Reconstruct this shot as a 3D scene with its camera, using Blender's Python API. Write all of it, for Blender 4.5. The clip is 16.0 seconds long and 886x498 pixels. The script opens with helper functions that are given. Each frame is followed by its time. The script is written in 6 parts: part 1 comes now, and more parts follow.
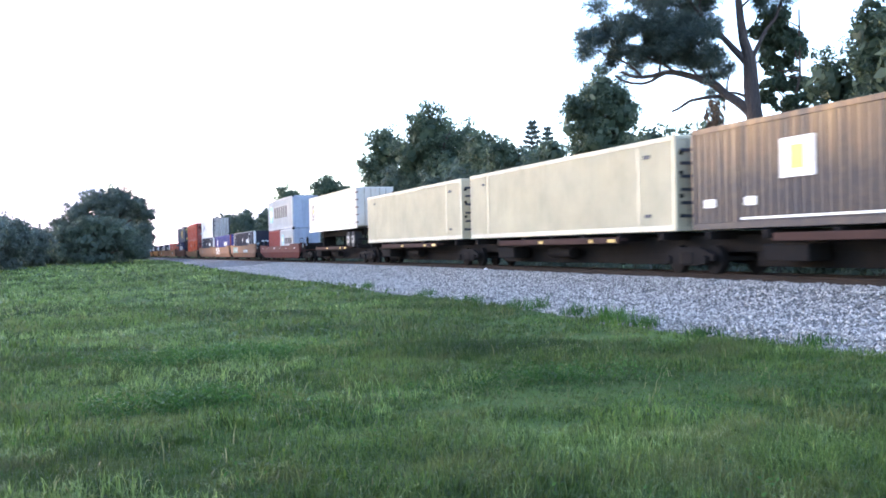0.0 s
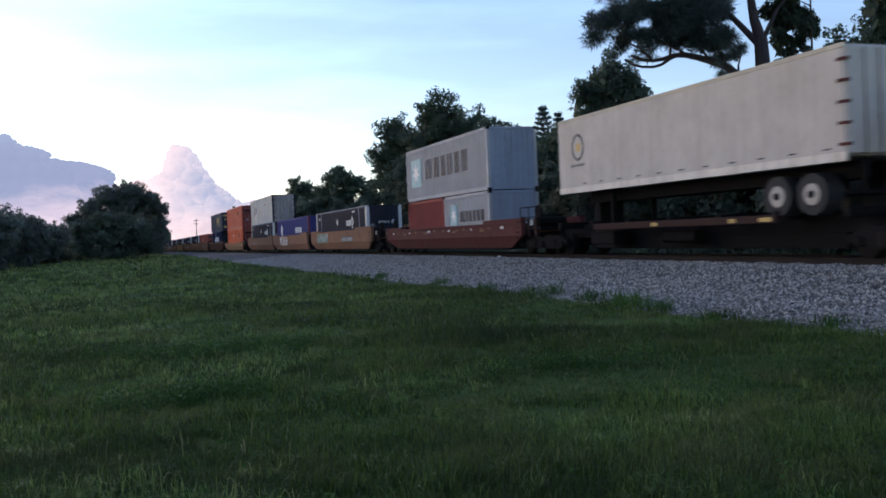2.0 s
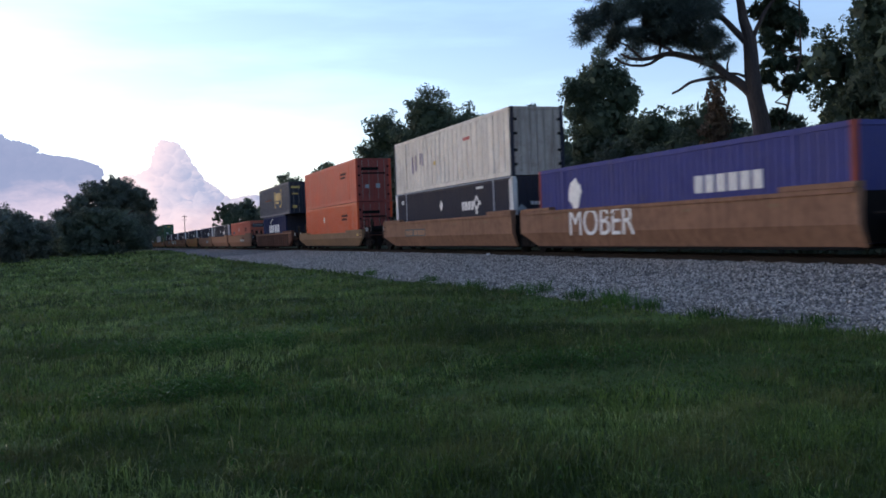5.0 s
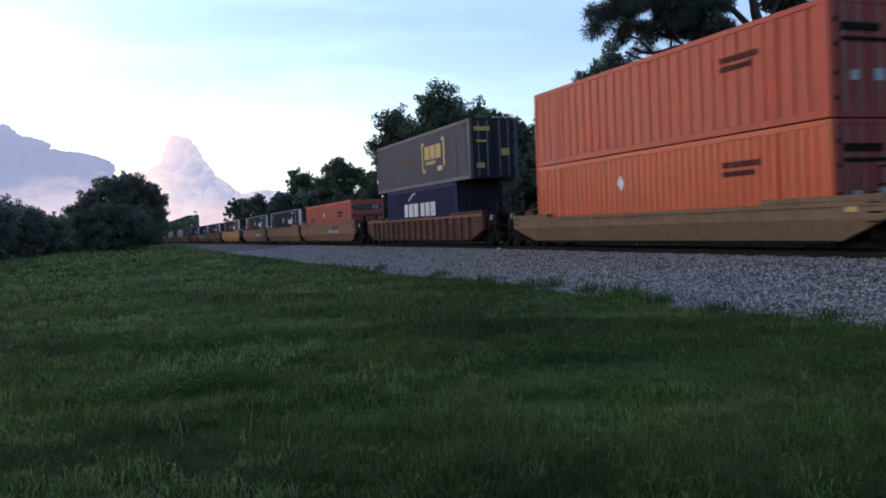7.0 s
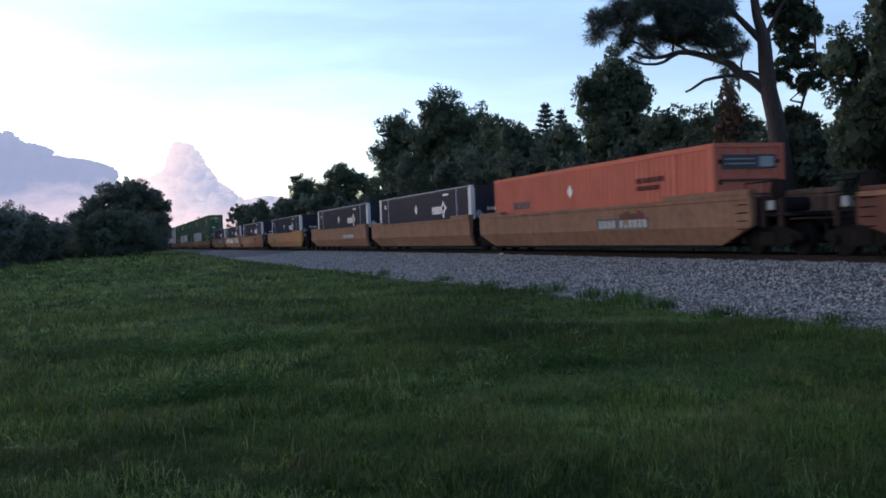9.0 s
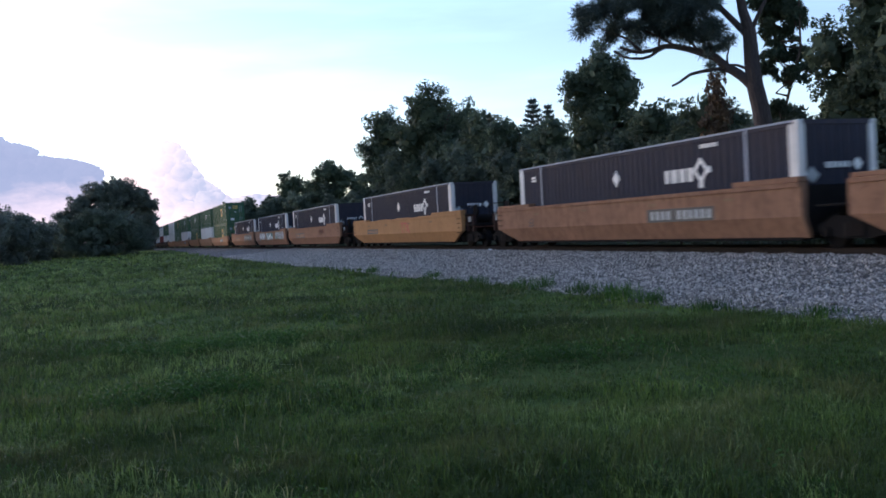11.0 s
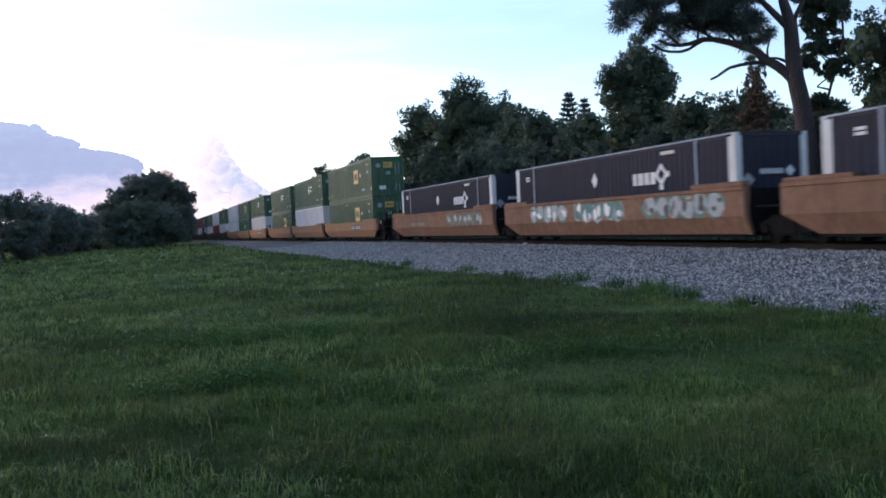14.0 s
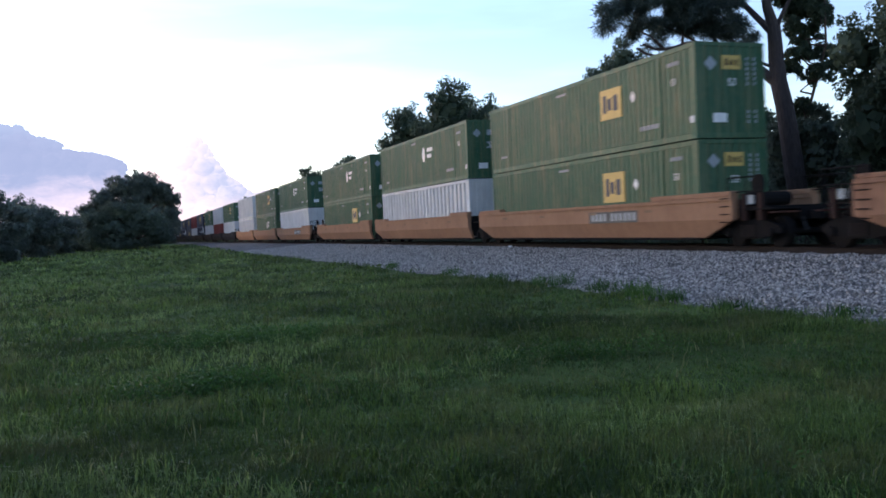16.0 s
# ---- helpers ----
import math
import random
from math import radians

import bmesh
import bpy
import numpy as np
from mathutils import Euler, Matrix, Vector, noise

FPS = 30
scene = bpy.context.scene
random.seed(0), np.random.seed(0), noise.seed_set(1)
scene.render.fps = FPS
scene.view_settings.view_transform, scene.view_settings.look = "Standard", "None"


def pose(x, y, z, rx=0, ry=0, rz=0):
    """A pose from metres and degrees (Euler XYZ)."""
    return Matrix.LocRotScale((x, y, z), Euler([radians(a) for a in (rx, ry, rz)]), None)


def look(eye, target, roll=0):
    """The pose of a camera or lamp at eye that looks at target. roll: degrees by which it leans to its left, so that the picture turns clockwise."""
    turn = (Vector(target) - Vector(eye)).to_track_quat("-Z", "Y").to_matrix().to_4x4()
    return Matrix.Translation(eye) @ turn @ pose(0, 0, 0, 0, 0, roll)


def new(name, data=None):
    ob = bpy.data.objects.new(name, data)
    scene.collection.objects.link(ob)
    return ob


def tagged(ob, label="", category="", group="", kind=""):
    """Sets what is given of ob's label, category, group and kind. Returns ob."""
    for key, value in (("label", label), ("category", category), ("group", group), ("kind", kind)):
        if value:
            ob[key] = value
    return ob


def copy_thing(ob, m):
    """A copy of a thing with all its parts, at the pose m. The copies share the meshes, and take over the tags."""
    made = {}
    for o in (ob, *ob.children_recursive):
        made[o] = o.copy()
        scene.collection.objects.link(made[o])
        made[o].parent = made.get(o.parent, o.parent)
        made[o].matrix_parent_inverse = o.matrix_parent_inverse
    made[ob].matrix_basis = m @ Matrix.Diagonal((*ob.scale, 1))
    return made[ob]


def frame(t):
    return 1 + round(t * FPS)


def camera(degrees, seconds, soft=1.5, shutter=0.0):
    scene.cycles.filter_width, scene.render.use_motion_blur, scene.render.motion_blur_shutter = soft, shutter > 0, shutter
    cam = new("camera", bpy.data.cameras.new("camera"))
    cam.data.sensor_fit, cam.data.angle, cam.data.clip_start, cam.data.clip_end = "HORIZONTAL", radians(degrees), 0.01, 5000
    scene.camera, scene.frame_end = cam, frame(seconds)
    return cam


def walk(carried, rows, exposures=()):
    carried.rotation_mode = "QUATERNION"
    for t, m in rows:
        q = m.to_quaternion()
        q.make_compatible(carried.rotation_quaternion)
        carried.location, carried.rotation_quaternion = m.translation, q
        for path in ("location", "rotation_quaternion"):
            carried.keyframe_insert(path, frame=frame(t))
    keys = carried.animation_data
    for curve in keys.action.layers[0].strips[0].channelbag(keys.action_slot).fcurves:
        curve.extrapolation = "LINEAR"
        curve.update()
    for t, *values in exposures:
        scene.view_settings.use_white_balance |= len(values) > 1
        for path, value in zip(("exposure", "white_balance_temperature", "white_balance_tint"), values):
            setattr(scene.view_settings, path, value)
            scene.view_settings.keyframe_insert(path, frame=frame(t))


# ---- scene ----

# World: y runs along the track, x to its side, z up; the eye stands over the field's origin.
EYE = (0.0, 0.0, 1.6)
TURNS = [  # seconds, yaw, pitch, roll
    (0.0, -20.69, -0.22, 1.23),
    (0.5, -20.55, -0.32, 1.81),
    (1.0, -20.23, -0.33, 2.31),
    (1.5, -20.06, -0.60, 2.28),
    (2.0, -19.89, -0.91, 2.42),
    (2.5, -19.91, -1.03, 2.43),
    (3.0, -20.28, -1.17, 2.30),
    (3.5, -20.65, -1.20, 2.09),
    (6.0, -20.31, -1.06, 2.25),
    (6.5, -19.91, -1.24, 2.23),
    (7.0, -19.91, -1.41, 2.25),
    (7.5, -20.17, -1.38, 2.51),
    (8.0, -20.17, -1.32, 2.43),
    (8.5, -19.84, -1.15, 2.48),
    (9.0, -19.74, -1.07, 2.39),
    (11.5, -20.54, -1.38, 3.06),
    (12.0, -20.24, -1.33, 3.02),
    (12.5, -19.86, -1.29, 2.79),
    (13.0, -18.93, -1.34, 2.52),
    (13.5, -18.27, -1.49, 2.60),
    (14.0, -18.28, -1.63, 2.65),
    (14.5, -18.58, -1.68, 2.78),
    (15.0, -18.94, -1.75, 2.77),
    (15.5, -19.14, -1.57, 2.77),
    (16.0, -19.20, -1.51, 2.48)]
cam = camera(51.63, 16.0, soft=1.7, shutter=0.3)
walk(cam, [(t, pose(*EYE, 90 + p, r, y)) for t, y, p, r in TURNS],
     exposures=[(t, e, 6350, 24) for t, e in ((0.0, 2.95), (0.5, 2.7), (1.1, 2.55), (1.4, 1.75), (1.5, 1.52), (1.9, 0.8), (3.0, 0.78), (9.0, 0.80), (11.5, 1.15), (16.0, 1.18))])
SPEED = 21.156          # metres a second, towards -y
TRACK = 17.57           # x of the track's middle
RAIL = 0.607            # height of the rail's top
END = 16.0
CLOUD = 1.0             # glow of the far clouds

# ---- light ----
SUN_AZ, SUN_EL = -38.0, 13.0      # degrees from +y towards +x, above the horizon
world = bpy.data.worlds.new("world")
scene.world = world
world.use_nodes = True
wn = world.node_tree
sky = wn.nodes.new("ShaderNodeTexSky")
sky.sky_type = "NISHITA"
sky.sun_disc = False
sky.sun_elevation, sky.sun_rotation = radians(SUN_EL), radians(SUN_AZ)
sky.air_density, sky.dust_density, sky.ozone_density = 1.0, 0.6, 2.5
wisp_at, wisp_map = wn.nodes.new("ShaderNodeTexCoord"), wn.nodes.new("ShaderNodeMapping")
wisp_map.inputs["Scale"].default_value = (1.6, 1.6, 9.0)
wisp_map.inputs["Rotation"].default_value = (0.0, 0.12, 0.5)
wisp, wisp_range, wisp_mul = wn.nodes.new("ShaderNodeTexNoise"), wn.nodes.new("ShaderNodeMapRange"), wn.nodes.new("ShaderNodeVectorMath")
wisp.inputs["Scale"].default_value, wisp.inputs["Detail"].default_value = 2.2, 6.0
wisp_range.inputs[1].default_value, wisp_range.inputs[2].default_value = 0.42, 0.72
wisp_range.inputs[3].default_value, wisp_range.inputs[4].default_value = 0.96, 1.24
wisp_mul.operation = "SCALE"
wn.links.new(wisp_at.outputs["Generated"], wisp_map.inputs[0])
wn.links.new(wisp_map.outputs[0], wisp.inputs["Vector"])
wn.links.new(wisp.outputs["Fac"], wisp_range.inputs[0])
wn.links.new(sky.outputs[0], wisp_mul.inputs[0])
wn.links.new(wisp_range.outputs[0], wisp_mul.inputs["Scale"])
wn.links.new(wisp_mul.outputs[0], wn.nodes["Background"].inputs[0])
wn.nodes["Background"].inputs[1].default_value = 0.15
sun = new("sun", bpy.data.lights.new("sun", "SUN"))
sun.data.energy, sun.data.angle, sun.data.color = 0.14, radians(30), (1.0, 0.74, 0.48)
_d = Vector((math.sin(radians(SUN_AZ)) * math.cos(radians(SUN_EL)), math.cos(radians(SUN_AZ)) * math.cos(radians(SUN_EL)), math.sin(radians(SUN_EL))))
sun.matrix_world = look(_d * 50, (0, 0, 0))


# ---- materials ----
def nodes_of(name):
    m = bpy.data.materials.new(name)
    m.use_nodes = True
    return m, m.node_tree, m.node_tree.nodes["Principled BSDF"]


def add(nt, kind, **sockets):
    n = nt.nodes.new("ShaderNode" + kind)
    for k, v in sockets.items():
        n.inputs[k.replace("_", " ")].default_value = v
    return n


def mixed(nt, fac, a, b):
    n = nt.nodes.new("ShaderNodeMix")
    n.data_type = "RGBA"
    for sock, v in ((n.inputs[0], fac), (n.inputs[6], a), (n.inputs[7], b)):
        if isinstance(v, (int, float)):
            sock.default_value = v
        elif isinstance(v, tuple):
            sock.default_value = (*v[:3], 1)
        else:
            nt.links.new(v, sock)
    return n.outputs[2]


def ramp(nt, fac, lo, hi):
    n = nt.nodes.new("ShaderNodeMapRange")
    n.inputs[1].default_value, n.inputs[2].default_value = lo, hi
    nt.links.new(fac, n.inputs[0])
    return n.outputs[0]


def coords(nt, scale=(1, 1, 1), kind="Object"):
    c, m = nt.nodes.new("ShaderNodeTexCoord"), nt.nodes.new("ShaderNodeMapping")
    m.inputs["Scale"].default_value = scale
    nt.links.new(c.outputs[kind], m.inputs[0])
    return m.outputs[0]


def fuzz(nt, vec, scale, detail=4.0, rough=0.6):
    n = add(nt, "TexNoise", Scale=scale, Detail=detail, Roughness=rough)
    nt.links.new(vec, n.inputs["Vector"])
    return n.outputs["Fac"]


def bumped(nt, bsdf, height, strength, distance=0.01):
    b = add(nt, "Bump", Strength=strength, Distance=distance)
    nt.links.new(height, b.inputs["Height"])
    nt.links.new(b.outputs[0], bsdf.inputs["Normal"])


def paint(name, col, rough=0.55, dirt=0.35, dirt_sheen_col=(0.10, 0.075, 0.05), streak=0.4, metal=0.0, spots=0.0, spot_col=(0.16, 0.06, 0.025), streak_from=None, spec=0.02):
    """Weathered paint: patchy fading, vertical streaks (run-off, or sheen painted in), grime and rust spots."""
    m, nt, b = nodes_of(name)
    v = coords(nt)
    fade = fuzz(nt, v, 0.7, 3)
    c = mixed(nt, ramp(nt, fade, 0.3, 0.75), tuple(x * 0.86 for x in col), tuple(min(1, x * 1.12) for x in col))
    sv = coords(nt, (4.0, 4.0, 0.22))
    run = ramp(nt, fuzz(nt, sv, 1.3, 5), 0.48, 0.78)
    k = nt.nodes.new("ShaderNodeMath"); k.operation = "MULTIPLY"; k.inputs[1].default_value = streak
    if streak_from:         # brownish streaks, strongest at the top; on black they paint a bronze sheen
        sep = nt.nodes.new("ShaderNodeSeparateXYZ")
        nt.links.new(v, sep.inputs[0])
        t = nt.nodes.new("ShaderNodeMath"); t.operation = "MULTIPLY"
        nt.links.new(ramp(nt, fuzz(nt, sv, 1.3, 5), 0.30, 0.62), t.inputs[0])
        nt.links.new(ramp(nt, sep.outputs[2], *streak_from), t.inputs[1])
        run = t.outputs[0]
    nt.links.new(run, k.inputs[0])
    c = mixed(nt, k.outputs[0], c, dirt_sheen_col)
    g = nt.nodes.new("ShaderNodeMath"); g.operation = "MULTIPLY"; g.inputs[1].default_value = dirt
    nt.links.new(ramp(nt, fuzz(nt, v, 3.5, 6, 0.7), 0.45, 0.8), g.inputs[0])
    c = mixed(nt, g.outputs[0], c, dirt_sheen_col)
    if spots:
        s = nt.nodes.new("ShaderNodeMath"); s.operation = "MULTIPLY"; s.inputs[1].default_value = spots
        nt.links.new(ramp(nt, fuzz(nt, v, 9, 5, 0.75), 0.60, 0.68), s.inputs[0])
        c = mixed(nt, s.outputs[0], c, spot_col)
    nt.links.new(c, b.inputs["Base Color"])
    b.inputs["Metallic"].default_value = metal
    b.inputs["Specular IOR Level"].default_value = spec
    r = nt.nodes.new("ShaderNodeMapRange")
    r.inputs[3].default_value, r.inputs[4].default_value = rough - 0.1, rough + 0.2
    nt.links.new(fade, r.inputs[0])
    nt.links.new(r.outputs[0], b.inputs["Roughness"])
    bumped(nt, b, fuzz(nt, v, 14, 3), 0.15, 0.01)
    return m


def leafy(name, dark, light, rough=0.6, trans=0.25, patch=0.35, pale=None, gloss=0.18):
    """Foliage: every leaf its own shade, some light passing through."""
    m, nt, b = nodes_of(name)
    g = nt.nodes.new("ShaderNodeNewGeometry")
    big = fuzz(nt, coords(nt), patch, 3)
    c = mixed(nt, g.outputs["Random Per Island"], dark, light)
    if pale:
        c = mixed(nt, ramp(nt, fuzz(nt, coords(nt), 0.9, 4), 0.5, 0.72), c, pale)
    c = mixed(nt, ramp(nt, big, 0.35, 0.7), c, tuple(x * 0.7 for x in dark))
    nt.links.new(c, b.inputs["Base Color"])
    b.inputs["Roughness"].default_value = rough
    b.inputs["Specular IOR Level"].default_value = gloss
    t = nt.nodes.new("ShaderNodeBsdfTranslucent")
    nt.links.new(c, t.inputs[0])
    mx = nt.nodes.new("ShaderNodeMixShader")
    mx.inputs[0].default_value = trans
    nt.links.new(b.outputs[0], mx.inputs[1])
    nt.links.new(t.outputs[0], mx.inputs[2])
    nt.links.new(mx.outputs[0], nt.nodes["Material Output"].inputs[0])
    return m


def bark(name, col):
    m, nt, b = nodes_of(name)
    v = coords(nt, (5, 5, 1.2))
    n = fuzz(nt, v, 2.5, 6, 0.7)
    nt.links.new(mixed(nt, ramp(nt, n, 0.35, 0.7), tuple(x * 0.5 for x in col), col), b.inputs["Base Color"])
    b.inputs["Roughness"].default_value = 0.95
    bumped(nt, b, n, 0.9, 0.05)
    return m


def soil(name, a, b_, c_, s1=0.35, s2=9.0):
    m, nt, b = nodes_of(name)
    v = coords(nt)
    c = mixed(nt, ramp(nt, fuzz(nt, v, s1, 4), 0.35, 0.68), a, b_)
    c = mixed(nt, ramp(nt, fuzz(nt, v, s2, 6, 0.7), 0.45, 0.75), c, c_)
    nt.links.new(c, b.inputs["Base Color"])
    b.inputs["Roughness"].default_value = 0.95
    b.inputs["Specular IOR Level"].default_value = 0.08
    bumped(nt, b, fuzz(nt, v, s2 * 2, 5), 0.6, 0.04)
    return m


def stones(name, lo, hi):
    m, nt, b = nodes_of(name)
    g = nt.nodes.new("ShaderNodeNewGeometry")
    c = mixed(nt, g.outputs["Random Per Island"], lo, hi)
    n = fuzz(nt, coords(nt), 30, 4)
    c = mixed(nt, ramp(nt, n, 0.5, 0.8), c, tuple(x * 0.6 for x in lo))
    nt.links.new(c, b.inputs["Base Color"])
    b.inputs["Roughness"].default_value = 0.9
    return m


def gravel(name):
    """The bed between the loose stones: cells of stone with dark gaps."""
    m, nt, b = nodes_of(name)
    v = coords(nt)
    vo = nt.nodes.new("ShaderNodeTexVoronoi")
    vo.inputs["Scale"].default_value = 17
    nt.links.new(v, vo.inputs["Vector"])
    sep = nt.nodes.new("ShaderNodeSeparateColor")
    nt.links.new(vo.outputs["Color"], sep.inputs[0])
    c = mixed(nt, sep.outputs[0], (0.060, 0.055, 0.052), (0.26, 0.235, 0.215))
    c = mixed(nt, ramp(nt, vo.outputs["Distance"], 0.35, 0.75), c, (0.022, 0.021, 0.020))
    c = mixed(nt, ramp(nt, fuzz(nt, v, 0.5, 4), 0.45, 0.75), c, (0.20, 0.18, 0.165))
    nt.links.new(c, b.inputs["Base Color"])
    b.inputs["Roughness"].default_value = 0.95
    bumped(nt, b, vo.outputs["Distance"], 1.0, 0.05)
    return m


def plain(name, col, rough=0.6, metal=0.0):
    m, nt, b = nodes_of(name)
    n = fuzz(nt, coords(nt), 6, 4)
    nt.links.new(mixed(nt, ramp(nt, n, 0.35, 0.75), tuple(x * 0.8 for x in col), col), b.inputs["Base Color"])
    b.inputs["Roughness"].default_value, b.inputs["Metallic"].default_value = rough, metal
    return m


M = dict(
    cream=paint("cream paint", (0.51, 0.445, 0.315), 0.5, 0.06, (0.36, 0.28, 0.17), 0.16, spec=0.08),
    palecream=paint("pale cream paint", (0.55, 0.49, 0.375), 0.5, 0.2, (0.3, 0.22, 0.14), 0.3),
    trailerwhite=paint("dusty trailer white", (0.55, 0.50, 0.44), 0.5, 0.25, (0.3, 0.23, 0.17), 0.35),
    white=paint("white paint", (0.66, 0.63, 0.60), 0.5, 0.2, (0.3, 0.25, 0.2), 0.3),
    stained=paint("stained white paint", (0.75, 0.68, 0.585), 0.6, 0.25, (0.28, 0.17, 0.11), 0.5, spots=0.4),
    rustend=paint("rust-streaked white paint", (0.50, 0.43, 0.38), 0.65, 0.4, (0.14, 0.07, 0.05), 0.95, spots=0.5),
    # black's streak colour paints in the bronze sheen near the top
    black=paint("soot black paint", (0.026, 0.027, 0.036), 0.38, 0.15, (0.29, 0.165, 0.075), 0.85, streak_from=(1.2, 2.7), spec=0.15),
    deepblue=paint("deep blue paint", (0.026, 0.034, 0.085), 0.45, 0.15, (0.06, 0.055, 0.07), 0.25),
    navy=paint("navy paint", (0.031, 0.034, 0.050), 0.42, 0.15, (0.11, 0.075, 0.06), 0.30, streak_from=(1.4, 3.2)),
    blue=paint("blue paint", (0.06, 0.065, 0.20), 0.45, 0.2, (0.15, 0.12, 0.12), 0.3),
    grey=paint("grey paint", (0.44, 0.43, 0.42), 0.5, 0.2, (0.2, 0.14, 0.1), 0.35, spots=0.2),
    greyend=paint("blue grey paint", (0.33, 0.36, 0.42), 0.5, 0.2, (0.15, 0.12, 0.1), 0.3),
    red=paint("oxide red paint", (0.27, 0.068, 0.058), 0.5, 0.25, (0.12, 0.05, 0.04), 0.4),
    orange=paint("orange paint", (0.52, 0.080, 0.042), 0.45, 0.25, (0.20, 0.05, 0.035), 0.40, spots=0.25, spec=0.15),
    vivid=paint("bright orange paint", (0.60, 0.082, 0.022), 0.38, 0.2, (0.24, 0.06, 0.03), 0.35, spec=0.2),
    salmon=paint("faded orange paint", (0.52, 0.145, 0.098), 0.5, 0.2, (0.3, 0.12, 0.07), 0.3),
    slate=paint("slate paint", (0.100, 0.103, 0.125), 0.42, 0.3, (0.17, 0.12, 0.09), 0.5, spec=0.05),
    # green's strong yellowish streaks paint the golden sheen of its walls
    green=paint("green paint", (0.034, 0.102, 0.056), 0.40, 0.3, (0.20, 0.17, 0.09), 0.75, spec=0.12),
    tan=paint("tan car paint", (0.252, 0.138, 0.088), 0.6, 0.7, (0.115, 0.062, 0.046), 0.65, spots=0.7, spot_col=(0.10, 0.055, 0.042)),
    yellow=paint("yellow car paint", (0.36, 0.19, 0.088), 0.5, 0.5, (0.20, 0.105, 0.05), 0.5, spots=0.5),
    tanlight=paint("light tan car paint", (0.32, 0.175, 0.105), 0.6, 0.45, (0.2, 0.115, 0.075), 0.4, spots=0.5, spot_col=(0.17, 0.09, 0.06)),
    beige=paint("beige car paint", (0.235, 0.150, 0.092), 0.55, 0.6, (0.11, 0.07, 0.045), 0.55, spots=0.6),
    maroon=paint("maroon car paint", (0.10, 0.034, 0.032), 0.55, 0.4, (0.12, 0.08, 0.06), 0.4, spots=0.4),
    sooty=paint("sooty brown paint", (0.052, 0.030, 0.026), 0.65, 0.4, (0.03, 0.022, 0.02), 0.4),
    rusty=paint("rusty car paint", (0.125, 0.055, 0.040), 0.65, 0.5, (0.06, 0.04, 0.035), 0.5, spots=0.5),
    wornrust=paint("rust-worn brown paint", (0.20, 0.105, 0.075), 0.65, 0.5, (0.07, 0.045, 0.035), 0.5, spots=0.5),
    darkcar=paint("dark car paint", (0.04, 0.034, 0.034), 0.6, 0.4, (0.06, 0.04, 0.03), 0.4),
    iron=paint("grimy black iron", (0.013, 0.012, 0.012), 0.75, 0.5, (0.022, 0.017, 0.015), 0.3),
    steel=plain("worn steel", (0.25, 0.23, 0.21), 0.35, 0.9),
    railsteel=paint("rusty rail", (0.032, 0.025, 0.022), 0.7, 0.4, (0.03, 0.022, 0.02), 0.2),
    tyre=plain("tyre rubber", (0.02, 0.02, 0.02), 0.85),
    rim=plain("grey rim", (0.35, 0.33, 0.30), 0.5),
    ghost=plain("faded purple print", (0.36, 0.29, 0.33), 0.7),
    mark=plain("white lettering", (0.78, 0.77, 0.74), 0.6),
    darkmark=plain("dark lettering", (0.045, 0.045, 0.055), 0.7),
    goldmark=plain("yellow lettering", (0.62, 0.40, 0.10), 0.6),
    lightblue=plain("light blue panel", (0.22, 0.42, 0.47), 0.6),
    sprayred=plain("red spray paint", (0.45, 0.05, 0.03), 0.6),
    spraygrey=plain("grey spray paint", (0.30, 0.33, 0.34), 0.6),
    sprayteal=plain("teal spray paint", (0.04, 0.16, 0.14), 0.6),
    slimegreen=plain("dark grey-green spray paint", (0.055, 0.075, 0.06), 0.6),
    sprayblack=plain("black spray paint", (0.03, 0.03, 0.03), 0.6),
    tie=bark("creosoted timber", (0.09, 0.07, 0.055)),
    ballast=gravel("ballast bed"),
    stone=stones("crushed stone", (0.070, 0.064, 0.058), (0.56, 0.505, 0.445)),
    field=soil("field soil and thatch", (0.030, 0.060, 0.012), (0.080, 0.128, 0.030), (0.055, 0.060, 0.020)),
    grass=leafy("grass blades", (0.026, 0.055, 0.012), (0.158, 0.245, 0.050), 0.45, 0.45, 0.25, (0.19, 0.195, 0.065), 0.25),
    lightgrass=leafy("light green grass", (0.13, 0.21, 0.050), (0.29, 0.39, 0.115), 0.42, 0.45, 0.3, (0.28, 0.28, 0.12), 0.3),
    straw=leafy("dry grass", (0.16, 0.17, 0.06), (0.30, 0.28, 0.14), 0.6, 0.3),
    weedleaf=leafy("weed leaves", (0.030, 0.085, 0.016), (0.085, 0.18, 0.035), 0.5, 0.35),
    broad=leafy("broad leaves", (0.070, 0.104, 0.070), (0.165, 0.203, 0.125), 0.55, 0.5),
    oak=leafy("oak leaves", (0.105, 0.132, 0.110), (0.205, 0.235, 0.188), 0.55, 0.5),
    hedgeleaf=leafy("hedge leaves", (0.088, 0.118, 0.088), (0.180, 0.215, 0.150), 0.55, 0.5),
    needle=leafy("pine needles", (0.058, 0.085, 0.078), (0.120, 0.150, 0.130), 0.55, 0.35),
    dead=leafy("dead fronds", (0.10, 0.070, 0.048), (0.19, 0.14, 0.10), 0.8, 0.2),
    bark=bark("bark", (0.11, 0.075, 0.055)),
    pinebark=bark("pine bark", (0.075, 0.055, 0.05)),
    litter=plain("white litter", (0.8, 0.8, 0.78), 0.6),
)


# ---- mesh helpers ----
def mesh_of(name, bm, material, smooth=False):
    me = bpy.data.meshes.new(name)
    bm.to_mesh(me)
    bm.free()
    me.materials.append(material)
    if smooth:
        me.polygons.foreach_set("use_smooth", [True] * len(me.polygons))
    return me


